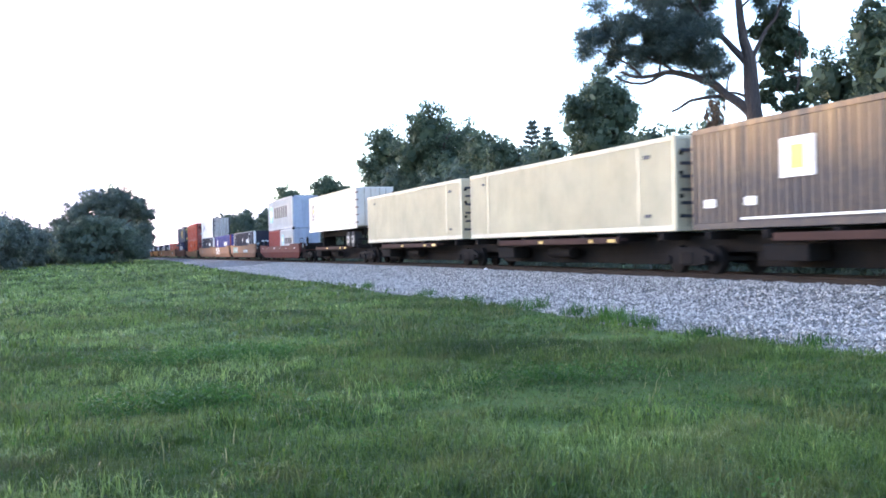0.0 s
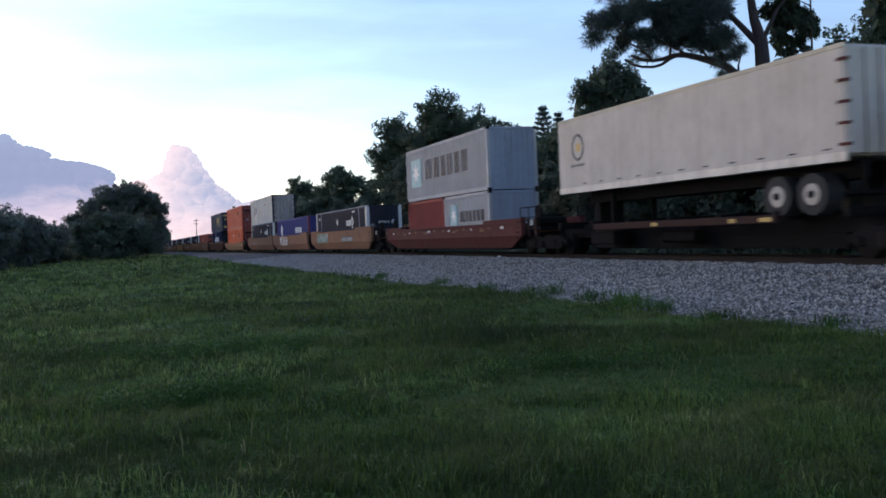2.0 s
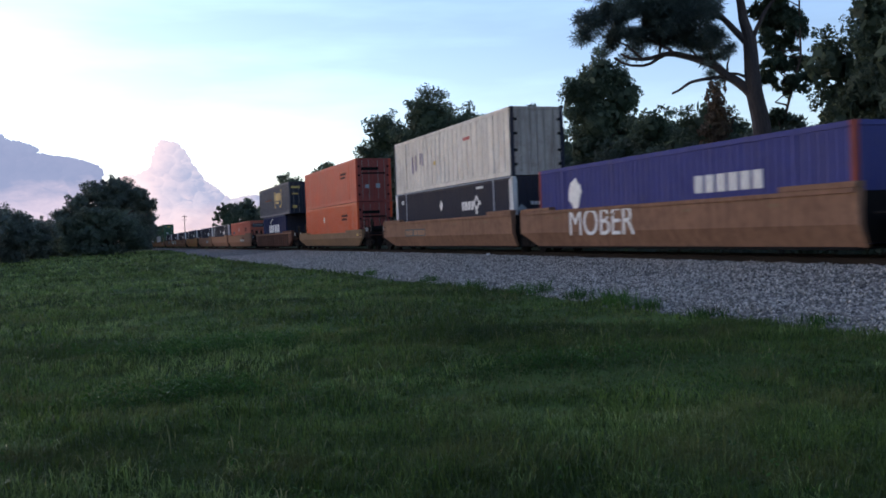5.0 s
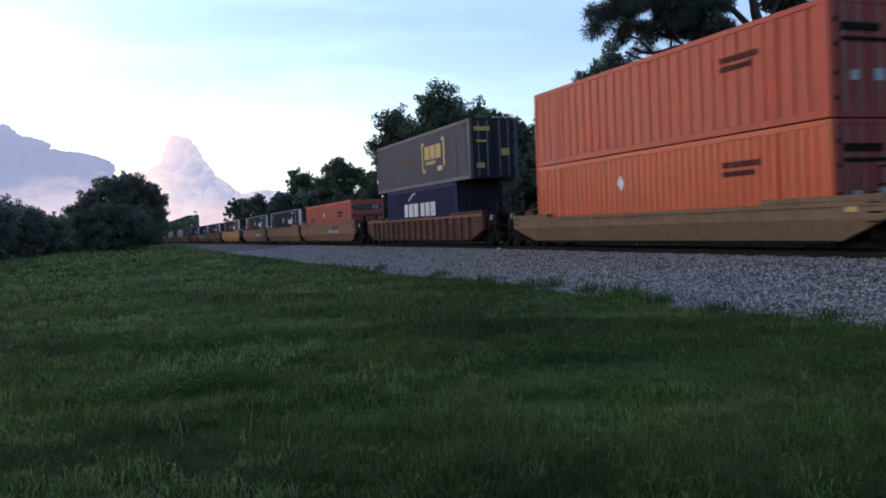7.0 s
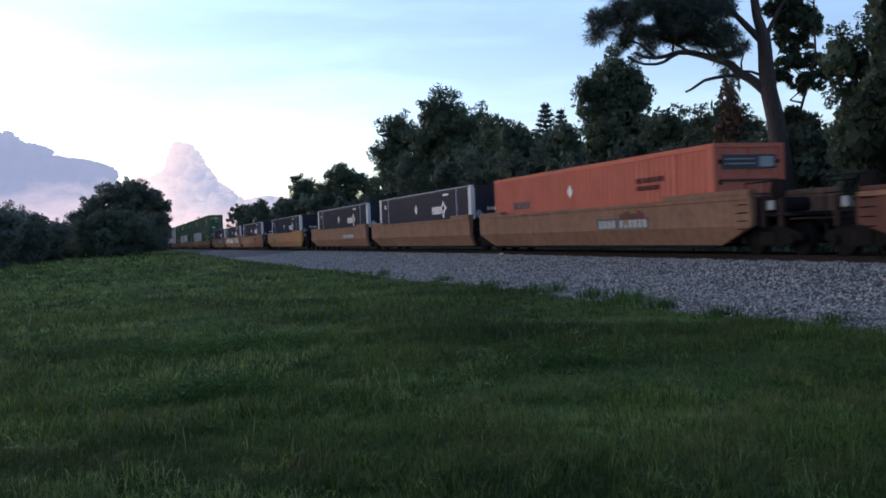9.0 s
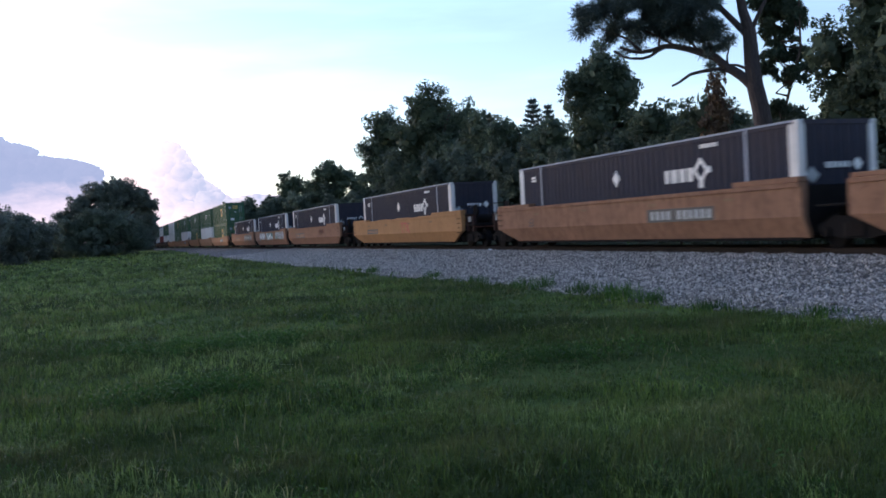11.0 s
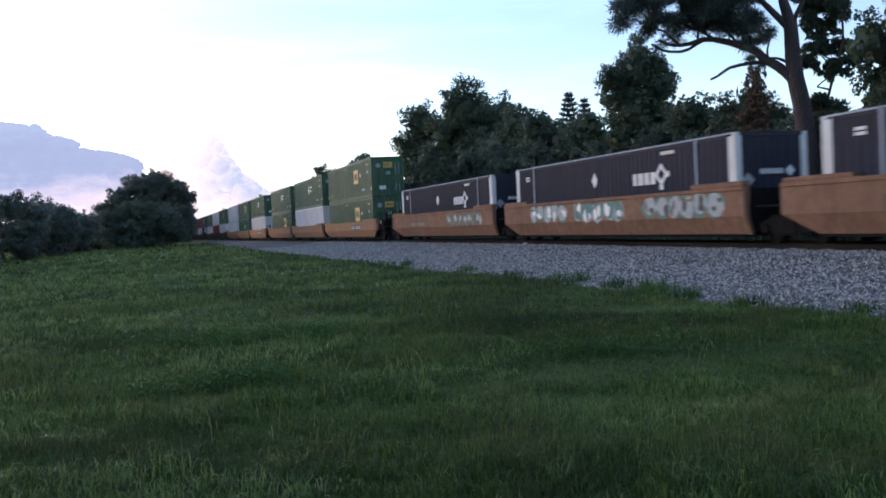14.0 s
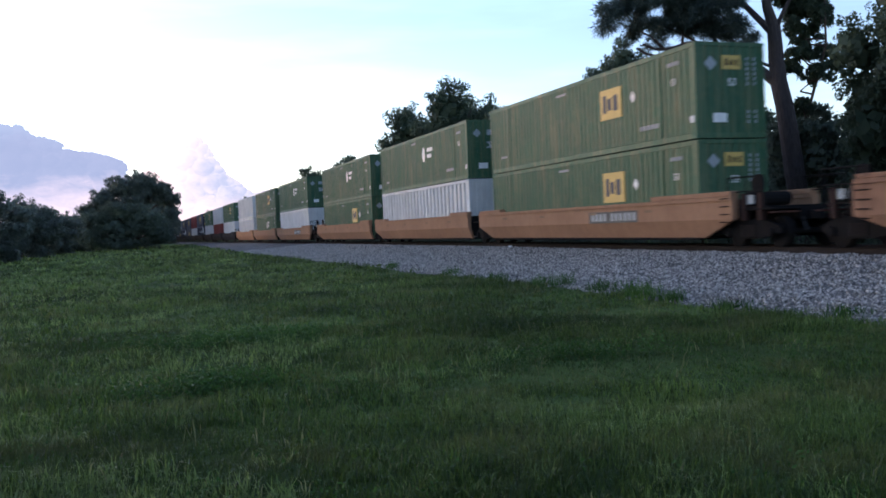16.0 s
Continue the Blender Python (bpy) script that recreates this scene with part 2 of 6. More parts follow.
def raw_mesh(name, verts, faces, material, smooth=False):
    me = bpy.data.meshes.new(name)
    me.from_pydata([tuple(v) for v in verts], [], faces)
    me.materials.append(material)
    if smooth:
        me.polygons.foreach_set("use_smooth", [True] * len(me.polygons))
    me.update()
    return me


def part(name, bm, material, parent, label="", smooth=False):
    """Links a bmesh (or a mesh) as one mesh object under a thing or a part."""
    me = bm if isinstance(bm, bpy.types.Mesh) else mesh_of(name, bm, material, smooth)
    ob = new(name, me)
    ob.parent = parent
    if label:
        ob["label"] = label
    return ob


def box(bm, x0, x1, y0, y1, z0, z1, bevel=0.0):
    r = bmesh.ops.create_cube(bm, size=1.0)
    m = Matrix.Translation(((x0 + x1) / 2, (y0 + y1) / 2, (z0 + z1) / 2)) @ Matrix.Diagonal((abs(x1 - x0), abs(y1 - y0), abs(z1 - z0), 1))
    bmesh.ops.transform(bm, matrix=m, verts=r["verts"])
    if bevel:
        es = list({e for v in r["verts"] for e in v.link_edges})
        bmesh.ops.bevel(bm, geom=es, offset=bevel, segments=1, affect="EDGES")
    return bm


def boxed(*dims, bevel=0.0):
    bm = bmesh.new()
    for d in dims:
        box(bm, *d, bevel=bevel)
    return bm


def rod(bm, a, b, r0, r1=None, n=8):
    """A tapered round bar from a to b."""
    a, b = Vector(a), Vector(b)
    d = b - a
    q = d.to_track_quat("Z", "Y").to_matrix().to_4x4()
    bmesh.ops.create_cone(bm, cap_ends=True, segments=n, radius1=r0, radius2=r0 if r1 is None else r1, depth=d.length,
                          matrix=Matrix.Translation((a + b) / 2) @ q)
    return bm


def rods(*items, n=8):
    bm = bmesh.new()
    for it in items:
        rod(bm, *it, n=n)
    return bm


def corrugated(length, height, pitch, depth, flat=0.45):
    """A pressed wall panel in the plane x = 0: pressings stand vertical along y, recessed by depth; outside is -x."""
    n = max(1, round(length / pitch))
    p = length / n
    ys, xs = [], []
    for i in range(n):
        y = -length / 2 + i * p
        for f, d in ((0, 0), (flat, 0), (0.5, depth), (0.5 + flat, depth)):
            ys.append(y + f * p)
            xs.append(d)
    ys.append(length / 2)
    xs.append(0)
    verts, faces = [], []
    for x, y in zip(xs, ys):
        verts += [(x, y, 0), (x, y, height)]
    for i in range(len(ys) - 1):
        faces.append((2 * i, 2 * i + 1, 2 * i + 3, 2 * i + 2))
    return verts, faces


def bars(panel, items):
    """Flat letter-sized bars on a side wall: (y0, y1, z0, z1) in one mesh."""
    bm = bmesh.new()
    for y0, y1, z0, z1 in items:
        box(bm, panel - 0.004, panel + 0.02, y0, y1, z0, z1)
    return bm


def letters(y_from, z, size, widths, slant=0.0):
    """Bars that stand for unreadable or brand lettering; y falls along the reading direction."""
    out, y = [], y_from
    for w in widths:
        if size > 0.3:
            out += [(y - w * size, y - w * size * 0.58, z, z + size), (y - w * size * 0.44, y, z, z + size)]
        else:
            out.append((y - w * size, y, z, z + size))
        y -= w * size + 0.32 * size
    return out


def blob(panel, y, z, ry, rz, seed, n=14):
    """An irregular sprayed patch on a side wall."""
    rnd = random.Random(seed)
    bm = bmesh.new()
    vs = [bm.verts.new((panel, y + math.cos(a) * ry * rnd.uniform(0.7, 1.15), z + math.sin(a) * rz * rnd.uniform(0.7, 1.1)))
          for a in [i * math.tau / n for i in range(n)]]
    f = bm.faces.new(vs)
    r = bmesh.ops.extrude_face_region(bm, geom=[f])
    bmesh.ops.translate(bm, verts=[v for v in r["geom"] if isinstance(v, bmesh.types.BMVert)], vec=(0.012, 0, 0))
    return bm


def wording(text, size, x, y, z, material, parent, name="lettering"):
    """Readable words on a side wall that faces -x."""
    cu = bpy.data.curves.new(name, "FONT")
    cu.body, cu.size, cu.extrude = text, size, 0.004
    cu.materials.append(material)
    ob = new(name, cu)
    ob.parent = parent
    ob.matrix_basis = Matrix.Translation((x, y, z)) @ Matrix(((0, 0, -1, 0), (-1, 0, 0, 0), (0, 1, 0, 0), (0, 0, 0, 1)))
    return ob


MOVING = []      # (thing, y at the start, height)


def rolling(ob, y, z):
    MOVING.append((ob, y, z))
    ob.matrix_basis = pose(TRACK, y, z)
    return ob


# ---- setting ----
def grade(y):
    """The line falls gently away in the distance."""
    return -0.0025 * max(0.0, min(y, 500.0) - 45.0)


def ground_height(x, y):
    r = math.hypot(x, y)
    z = 0.05 * noise.noise((x * 0.12, y * 0.12, 3.1)) + 0.012 * noise.noise((x * 0.3, y * 0.3, 7.7))
    z += 0.35 * min(1.0, max(0.0, (r - 45) / 80.0)) if x < 9 else 0
    return (z if r < 300 else 0.35 if x < 9 else 0.0) + (grade(y) if x > 8.5 else 0.0)


def build_ground():
    def steps():
        out = [float(v) for v in np.arange(-40, 40.1, 1.0)]
        d = 42.0
        while d < 4800:
            out += [d, -d]
            d *= 1.12
        return sorted(out)
    xs, ys = steps(), steps()
    ys = sorted(set(ys) | {float(v) for v in np.arange(40, 130, 3.0)})
    verts = [(x, y, ground_height(x, y)) for y in ys for x in xs]
    w = len(xs)
    faces = [(j * w + i, j * w + i + 1, (j + 1) * w + i + 1, (j + 1) * w + i) for j in range(len(ys) - 1) for i in range(w - 1)]
    ob = new("ground", raw_mesh("ground", verts, faces, M["field"], True))
    tagged(ob, "rough green grassy field beside the railway line", "ground", kind="structure")


BED = [(9.2, -0.05), (10.2, 0.12), (13.2, 0.24), (15.2, 0.41), (15.9, 0.44), (19.3, 0.44), (20.0, 0.40), (22.5, 0.0)]


def bed_height(x):
    for (x0, z0), (x1, z1) in zip(BED, BED[1:]):
        if x0 <= x <= x1:
            return z0 + (z1 - z0) * (x - x0) / (x1 - x0)
    return 0.0


def build_track():
    ys = [float(v) for v in np.arange(-60, 120, 0.6)] + [120 * 1.06 ** k for k in range(45)]
    xs = sorted({x for x, _ in BED} | {float(v) for v in np.arange(9.2, 16, 0.4)})
    verts = []
    for y in ys:
        for x in xs:
            edge = 0.2 * noise.noise((y * 0.35, 0, 5)) + 0.15 * noise.noise((y * 1.3, 0, 9)) if x < 11 else 0
            verts.append((x + edge, y, bed_height(x) + grade(y) + 0.03 * noise.noise((x * 1.5, y * 1.5, 0))))
    w = len(xs)
    faces = [(j * w + i, j * w + i + 1, (j + 1) * w + i + 1, (j + 1) * w + i) for j in range(len(ys) - 1) for i in range(w - 1)]
    bed = new("track_bed", raw_mesh("track_bed", verts, faces, M["ballast"], True))
    tagged(bed, "grey crushed-stone ballast bed of the railway track", "track bed", kind="structure")
    # loose stones
    rnd = np.random.RandomState(4)
    n = 76000
    y = 4 + 80 * rnd.rand(n) ** 1.6
    x = 9.5 + 7.2 * rnd.rand(n)
    s = 0.013 + 0.024 * rnd.rand(n) ** 1.3 + 0.0003 * y
    base = np.array([(1, 0, 0), (-1, 0, 0), (0, 1, 0), (0, -1, 0), (0, 0, 0.8), (0, 0, -0.8)])
    tri = np.array([(0, 2, 4), (2, 1, 4), (1, 3, 4), (3, 0, 4), (2, 0, 5), (1, 2, 5), (3, 1, 5), (0, 3, 5)])
    ang = rnd.rand(n) * 6.283
    ca, sa = np.cos(ang), np.sin(ang)
    v = base[None] * (0.65 + 0.7 * rnd.rand(n, 6, 1)) * s[:, None, None] + rnd.randn(n, 6, 3) * s[:, None, None] * 0.18
    vx = v[:, :, 0] * ca[:, None] - v[:, :, 1] * sa[:, None] + x[:, None]
    vy = v[:, :, 0] * sa[:, None] + v[:, :, 1] * ca[:, None] + y[:, None]
    z = np.array([bed_height(a) + grade(b) + 0.03 * noise.noise((a * 1.5, b * 1.5, 0)) for a, b in zip(x, y)])
    vz = v[:, :, 2] + z[:, None] + 0.01
    co = np.stack([vx, vy, vz], -1).reshape(-1, 3)
    tris = (tri[None] + 6 * np.arange(n)[:, None, None]).reshape(-1, 3)
    # finer stones spread along the foot of the bed
    m = 26000
    fy = 4 + 60 * rnd.rand(m) ** 1.5
    fx = 9.45 + 1.7 * rnd.rand(m) ** 1.3
    fs = 0.008 + 0.012 * rnd.rand(m)
    fz = np.array([bed_height(a) + grade(b) + 0.03 * noise.noise((a * 1.5, b * 1.5, 0)) for a, b in zip(fx, fy)])
    fv = base[None] * (0.65 + 0.7 * rnd.rand(m, 6, 1)) * fs[:, None, None] + np.stack([fx, fy, fz + 0.008], -1)[:, None, :]
    co = np.concatenate([co, fv.reshape(-1, 3)])
    tris = np.concatenate([tris, (tri[None] + 6 * (n + np.arange(m))[:, None, None]).reshape(-1, 3)])
    ob = new("ballast_stones", fast_mesh("ballast_stones", co, tris, M["stone"]))
    tagged(ob, "loose grey crushed stones on the track bed", "ballast", kind="stuff")
    for side in (-1, 1):
        bm = bmesh.new()
        x = TRACK + side * 0.7535
        for y0, y1 in ((-80, 45), (45, 500)):
            box(bm, x - 0.036, x + 0.036, y0, y1, RAIL - 0.045, RAIL, bevel=0.008)
            box(bm, x - 0.010, x + 0.010, y0, y1, RAIL - 0.15, RAIL - 0.043)
            box(bm, x - 0.07, x + 0.07, y0, y1, RAIL - 0.172, RAIL - 0.148)
        for v in bm.verts:
            v.co.z += grade(v.co.y)
        tagged(new("rail", mesh_of("rail", bm, M["railsteel"])), "rust-brown steel rail with a worn top", "rail", kind="structure")
    tie = boxed((-1.3, 1.3, -0.115, 0.115, -0.17, 0.0), bevel=0.015)
    tie_mesh = mesh_of("tie", tie, M["tie"])
    line = tagged(new("ties"), "dark timber railway ties set in ballast", "railway ties", kind="structure")
    for k in range(200):
        t = part("tie", tie_mesh, None, line)
        t.matrix_basis = pose(TRACK + random.uniform(-0.03, 0.03), -10 + k * 0.52, RAIL - 0.172 + grade(-10 + k * 0.52))


def fast_mesh(name, co, tris, material, smooth=False):
    me = bpy.data.meshes.new(name)
    k = tris.shape[1]
    me.vertices.add(len(co))
    me.vertices.foreach_set("co", np.ascontiguousarray(co, dtype=np.float32).ravel())
    me.loops.add(tris.size)
    me.loops.foreach_set("vertex_index", np.ascontiguousarray(tris, dtype=np.int32).ravel())
    me.polygons.add(len(tris))
    me.polygons.foreach_set("loop_start", np.arange(0, tris.size, k, dtype=np.int32))
    me.materials.append(material)
    me.update(calc_edges=True)
    if smooth:
        me.polygons.foreach_set("use_smooth", [True] * len(me.polygons))
    return me


def blade_set(rnd, x, y, z, h, per, wide, spread, bend=1.0):
    """Bent three-triangle blades standing in tufts at the given places."""
    n = len(x)
    X = np.repeat(x, per) + rnd.randn(n * per) * spread
    Y = np.repeat(y, per) + rnd.randn(n * per) * spread
    Z = np.repeat(z, per) - 0.02
    H = np.repeat(h, per) * (0.45 + 0.75 * rnd.rand(n * per))
    th = rnd.rand(n * per) * 6.283
    lean = bend * (0.1 + 1.2 * rnd.rand(n * per) ** 1.3) * H
    lx, ly = np.cos(th) * lean, np.sin(th) * lean
    ph = rnd.rand(n * per) * 6.283
    w = wide * (0.6 + 0.8 * rnd.rand(n * per))
    wx, wy = np.cos(ph) * w * 0.5, np.sin(ph) * w * 0.5
    p0 = np.stack([X - wx, Y - wy, Z], -1)
    p1 = np.stack([X + wx, Y + wy, Z], -1)
    p2 = np.stack([X + lx * 0.35 + wx * 0.8, Y + ly * 0.35 + wy * 0.8, Z + H * 0.65], -1)
    p3 = np.stack([X + lx * 0.35 - wx * 0.8, Y + ly * 0.35 - wy * 0.8, Z + H * 0.65], -1)
    p4 = np.stack([X + lx, Y + ly, Z + H * (1 - 0.3 * lean / H)], -1)
    co = np.stack([p0, p1, p2, p3, p4], 1).reshape(-1, 3)
    k = 5 * np.arange(n * per)[:, None, None]
    return co, (np.array([(0, 1, 2), (0, 2, 3), (3, 2, 4)])[None] + k).reshape(-1, 3)


def field_spots(rnd, r0, r1, n, edge=9.55):
    r = np.sqrt(r0 ** 2 + (r1 ** 2 - r0 ** 2) * rnd.rand(n))
    a = np.radians(-12 + 64 * rnd.rand(n))
    x, y = r * np.sin(a), r * np.cos(a)
    keep = x < edge + 0.16 * np.sin(y * 0.8) + 0.10 * np.sin(y * 2.3 + 1) + 0.2 * rnd.randn(n)
    return x[keep], y[keep]


def build_grass():
    """Blades in tufts: dense and short near the eye, coarser and sparser with distance."""
    rnd = np.random.RandomState(11)
    co, tris, base = [], [], 0
    bands = ((3.6, 8, 33000, 0.105, 0.006), (8, 15, 35000, 0.115, 0.009), (15, 30, 27000, 0.13, 0.017), (30, 65, 17000, 0.15, 0.035), (65, 130, 9000, 0.20, 0.08))
    for r0, r1, n, tall, wide in bands:
        x, y = field_spots(rnd, r0, r1, n)
        patch = np.array([noise.noise((u * 0.3, v * 0.3, 1.0)) + 0.8 * noise.noise((u * 1.0, v * 1.0, 4.0)) + 0.5 * noise.noise((u * 2.7, v * 2.7, 8.0)) for u, v in zip(x, y)])
        keep = rnd.rand(len(x)) < np.clip(0.95 + 0.6 * patch, 0.6, 1)
        x, y, patch = x[keep], y[keep], patch[keep]
        z = np.array([ground_height(u, v) for u, v in zip(x, y)])
        h = np.clip(tall * (1 + 0.85 * patch) * (0.6 + 0.7 * rnd.rand(len(x))), 0.06, 0.4)
        c, f = blade_set(rnd, x, y, z, h, 4, wide * 1.15, 0.03 + wide, 1.0 if r0 < 15 else 1.35)
        co.append(c)
        tris.append(f + base)
        base += len(c)
    ob = new("grass", fast_mesh("grass", np.concatenate(co), np.concatenate(tris), M["grass"]))
    tagged(ob, "uneven unmown green grass covering the field", "grass", kind="stuff")
    # lighter tufts: scattered clumps near; far out and leftwards they paint in pale haze
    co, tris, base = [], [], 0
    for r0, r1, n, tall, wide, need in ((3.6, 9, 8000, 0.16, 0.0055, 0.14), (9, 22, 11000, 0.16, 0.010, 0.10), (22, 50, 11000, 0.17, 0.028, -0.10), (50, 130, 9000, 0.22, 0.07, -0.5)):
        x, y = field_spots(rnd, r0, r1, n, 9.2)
        # tufts thicken to the left, where the sky's veil is painted as paler grass
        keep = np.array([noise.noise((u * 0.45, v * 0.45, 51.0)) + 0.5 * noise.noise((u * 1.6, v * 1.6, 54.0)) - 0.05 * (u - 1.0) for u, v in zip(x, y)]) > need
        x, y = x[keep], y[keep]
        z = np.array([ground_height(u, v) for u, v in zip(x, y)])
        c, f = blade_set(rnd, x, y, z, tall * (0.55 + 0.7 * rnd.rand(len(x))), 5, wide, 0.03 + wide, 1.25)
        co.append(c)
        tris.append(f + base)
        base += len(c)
    tagged(new("light_grass", fast_mesh("light_grass", np.concatenate(co), np.concatenate(tris), M["lightgrass"])), "lighter green grass tufts, with pale haze painted far and left", "grass", kind="stuff")
    # the field goes on behind and beside the eye
    r = np.sqrt(3.2 ** 2 + (45 ** 2 - 3.2 ** 2) * rnd.rand(17000))
    a = np.radians(52 + 296 * rnd.rand(17000))
    x, y = r * np.sin(a), r * np.cos(a)
    keep = x < 9.4 + 0.5 * np.sin(y * 0.8)
    x, y = x[keep], y[keep]
    z = np.array([ground_height(u, v) for u, v in zip(x, y)])
    c, f = blade_set(rnd, x, y, z, 0.10 + 0.10 * rnd.rand(len(x)), 3, 0.03, 0.07, 1.2)
    tagged(new("field_grass", fast_mesh("field_grass", c, f, M["grass"])), "rough green grass of the wider field", "grass", kind="stuff")
    r, a = 0.4 + 3.6 * rnd.rand(5000) ** 0.6, math.tau * rnd.rand(5000)
    x, y = r * np.sin(a), r * np.cos(a)
    z = np.array([ground_height(u, v) for u, v in zip(x, y)])
    c, f = blade_set(rnd, x, y, z, 0.08 + 0.06 * rnd.rand(len(x)), 4, 0.006, 0.03, 1.2)
    tagged(new("trodden_grass", fast_mesh("trodden_grass", c, f, M["grass"])), "short trodden green grass in the field", "grass", kind="stuff")
    # seed stalks and pale dry blades
    x, y = field_spots(rnd, 3.6, 32, 5200)
    keep = np.array([noise.noise((u * 0.5, v * 0.5, 21.0)) for u, v in zip(x, y)]) > -0.02
    x, y = x[keep], y[keep]
    z = np.array([ground_height(u, v) for u, v in zip(x, y)])
    c, f = blade_set(rnd, x, y, z, 0.08 + 0.16 * rnd.rand(len(x)), 2, 0.0035 + 0.0003 * y.mean(), 0.03)
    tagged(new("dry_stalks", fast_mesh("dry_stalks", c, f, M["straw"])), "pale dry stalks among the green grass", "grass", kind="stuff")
    # low broad-leaved weeds between the blades
    x, y = field_spots(rnd, 3.6, 34, 3600)
    keep = np.array([noise.noise((u * 0.4, v * 0.4, 33.0)) for u, v in zip(x, y)]) > 0.02
    x, y = x[keep], y[keep]
    cs = np.array([(u, v, ground_height(u, v) + 0.07) for u, v in zip(x, y)])
    c, f = leaf_cloud(rnd, cs, 0.08 + 0.07 * rnd.rand(len(cs)), 18 * len(cs), 0.015, 0.6)
    tagged(new("field_weeds", fast_mesh("field_weeds", c, f, M["weedleaf"])), "low leafy weeds growing between the grass", "weeds", kind="stuff")
    for px, py, rx, ry, n in ((1.5, 13.6, 1.7, 0.8, 260), (0.7, 9.6, 0.9, 0.5, 120), (5.0, 9.4, 0.8, 0.4, 70)):
        cs = np.array([(px + rx * rnd.randn() * 0.55, py + ry * rnd.randn() * 0.55, 0.10) for _ in range(n)])
        c, f = leaf_cloud(rnd, cs, 0.09 + 0.08 * rnd.rand(n), 26 * n, 0.020, 0.8)
        tagged(new("weed_patch", fast_mesh("weed_patch", c, f, M["weedleaf"])), "low dark green broad-leaved weeds in the grass", "weeds", kind="stuff")
    c, f = blade_set(rnd, np.array([6.0]), np.array([6.85]), np.array([0.05]), np.array([0.15]), 12, 0.010, 0.02, 1.6)
    tagged(new("spiky_weed", fast_mesh("spiky_weed", c, f, M["lightgrass"])), "pale green spiky weed rosette in the grass", "weed")
    # taller tufts along the edge of the ballast
    for k, (wy, tall) in enumerate(((8.0, 0.22), (10.5, 0.25), (12.6, 0.22), (14.6, 0.3), (15.5, 0.42), (16.2, 0.36), (17.6, 0.34), (19.6, 0.45), (20.3, 0.34), (23.0, 0.3), (27.0, 0.3), (34.0, 0.35))):
        wx = 9.6 + 0.16 * math.sin(wy * 0.8) + 0.10 * math.sin(wy * 2.3 + 1)
        n = 26
        xs, ys = wx + rnd.randn(n) * 0.14, wy + rnd.randn(n) * 0.22
        c, f = blade_set(rnd, xs, ys, np.full(n, 0.05), tall * (0.6 + 0.5 * rnd.rand(n)), 5, 0.013, 0.04)
        tagged(new("weed_tuft", fast_mesh("weed_tuft", c, f, M["weedleaf"])), "tall dark green weed tuft at the ballast's edge", "weed", "weed tufts along the track", kind="stuff")


def leaf_cloud(rnd, centres, radii, count, size, flat=1.0, droop=0.0):
    """Leaf quads scattered in the outer shells of many small lobes."""
    k = rnd.choice(len(centres), count, p=radii ** 2 / (radii ** 2).sum())
    d = rnd.randn(count, 3)
    d /= np.linalg.norm(d, axis=1)[:, None]
    rad = radii[k] * (0.35 + 0.95 * rnd.rand(count) ** 0.8)
    c = centres[k] + d * rad[:, None] * np.array([1, 1, flat])
    n = d * 0.6 + rnd.randn(count, 3) * 0.7 + np.array([0, 0, 0.35])
    n /= np.linalg.norm(n, axis=1)[:, None]
    u = np.cross(n, rnd.randn(count, 3))
    u /= np.linalg.norm(u, axis=1)[:, None]
    w = np.cross(n, u)
    s = size * (0.6 + 0.8 * rnd.rand(count))[:, None]
    q = np.stack([c - u * s, c - w * s * 0.45, c + u * s + np.array([0, 0, -droop]) * s, c + w * s * 0.45], 1)
    return q.reshape(-1, 3), (np.array([(0, 1, 2, 3)])[None] + 4 * np.arange(count)[:, None, None]).reshape(-1, 4)


def lobes_of(rnd, masses, per=14, size=0.36):
    """Small lobes on the surface of the crown's main masses (x, y, z, rx, ry, rz)."""
    cs, rs = [], []
    for x, y, z, rx, ry, rz in masses:
        for _ in range(per):
            d = rnd.randn(3)
            d /= np.linalg.norm(d)
            f = 0.3 + 0.8 * rnd.rand() ** 0.7
            cs.append((x + d[0] * rx * f, y + d[1] * ry * f, z + d[2] * rz * f))
            rs.append(size * min(rx, rz) * (0.4 + 1.0 * rnd.rand()))
    return np.array(cs), np.array(rs)


def limb(bm, pts, r0, r1, n=8):
    m = len(pts) - 1
    for i in range(m):
        rod(bm, pts[i], pts[i + 1], r0 + (r1 - r0) * i / m, r0 + (r1 - r0) * (i + 1) / m, n)


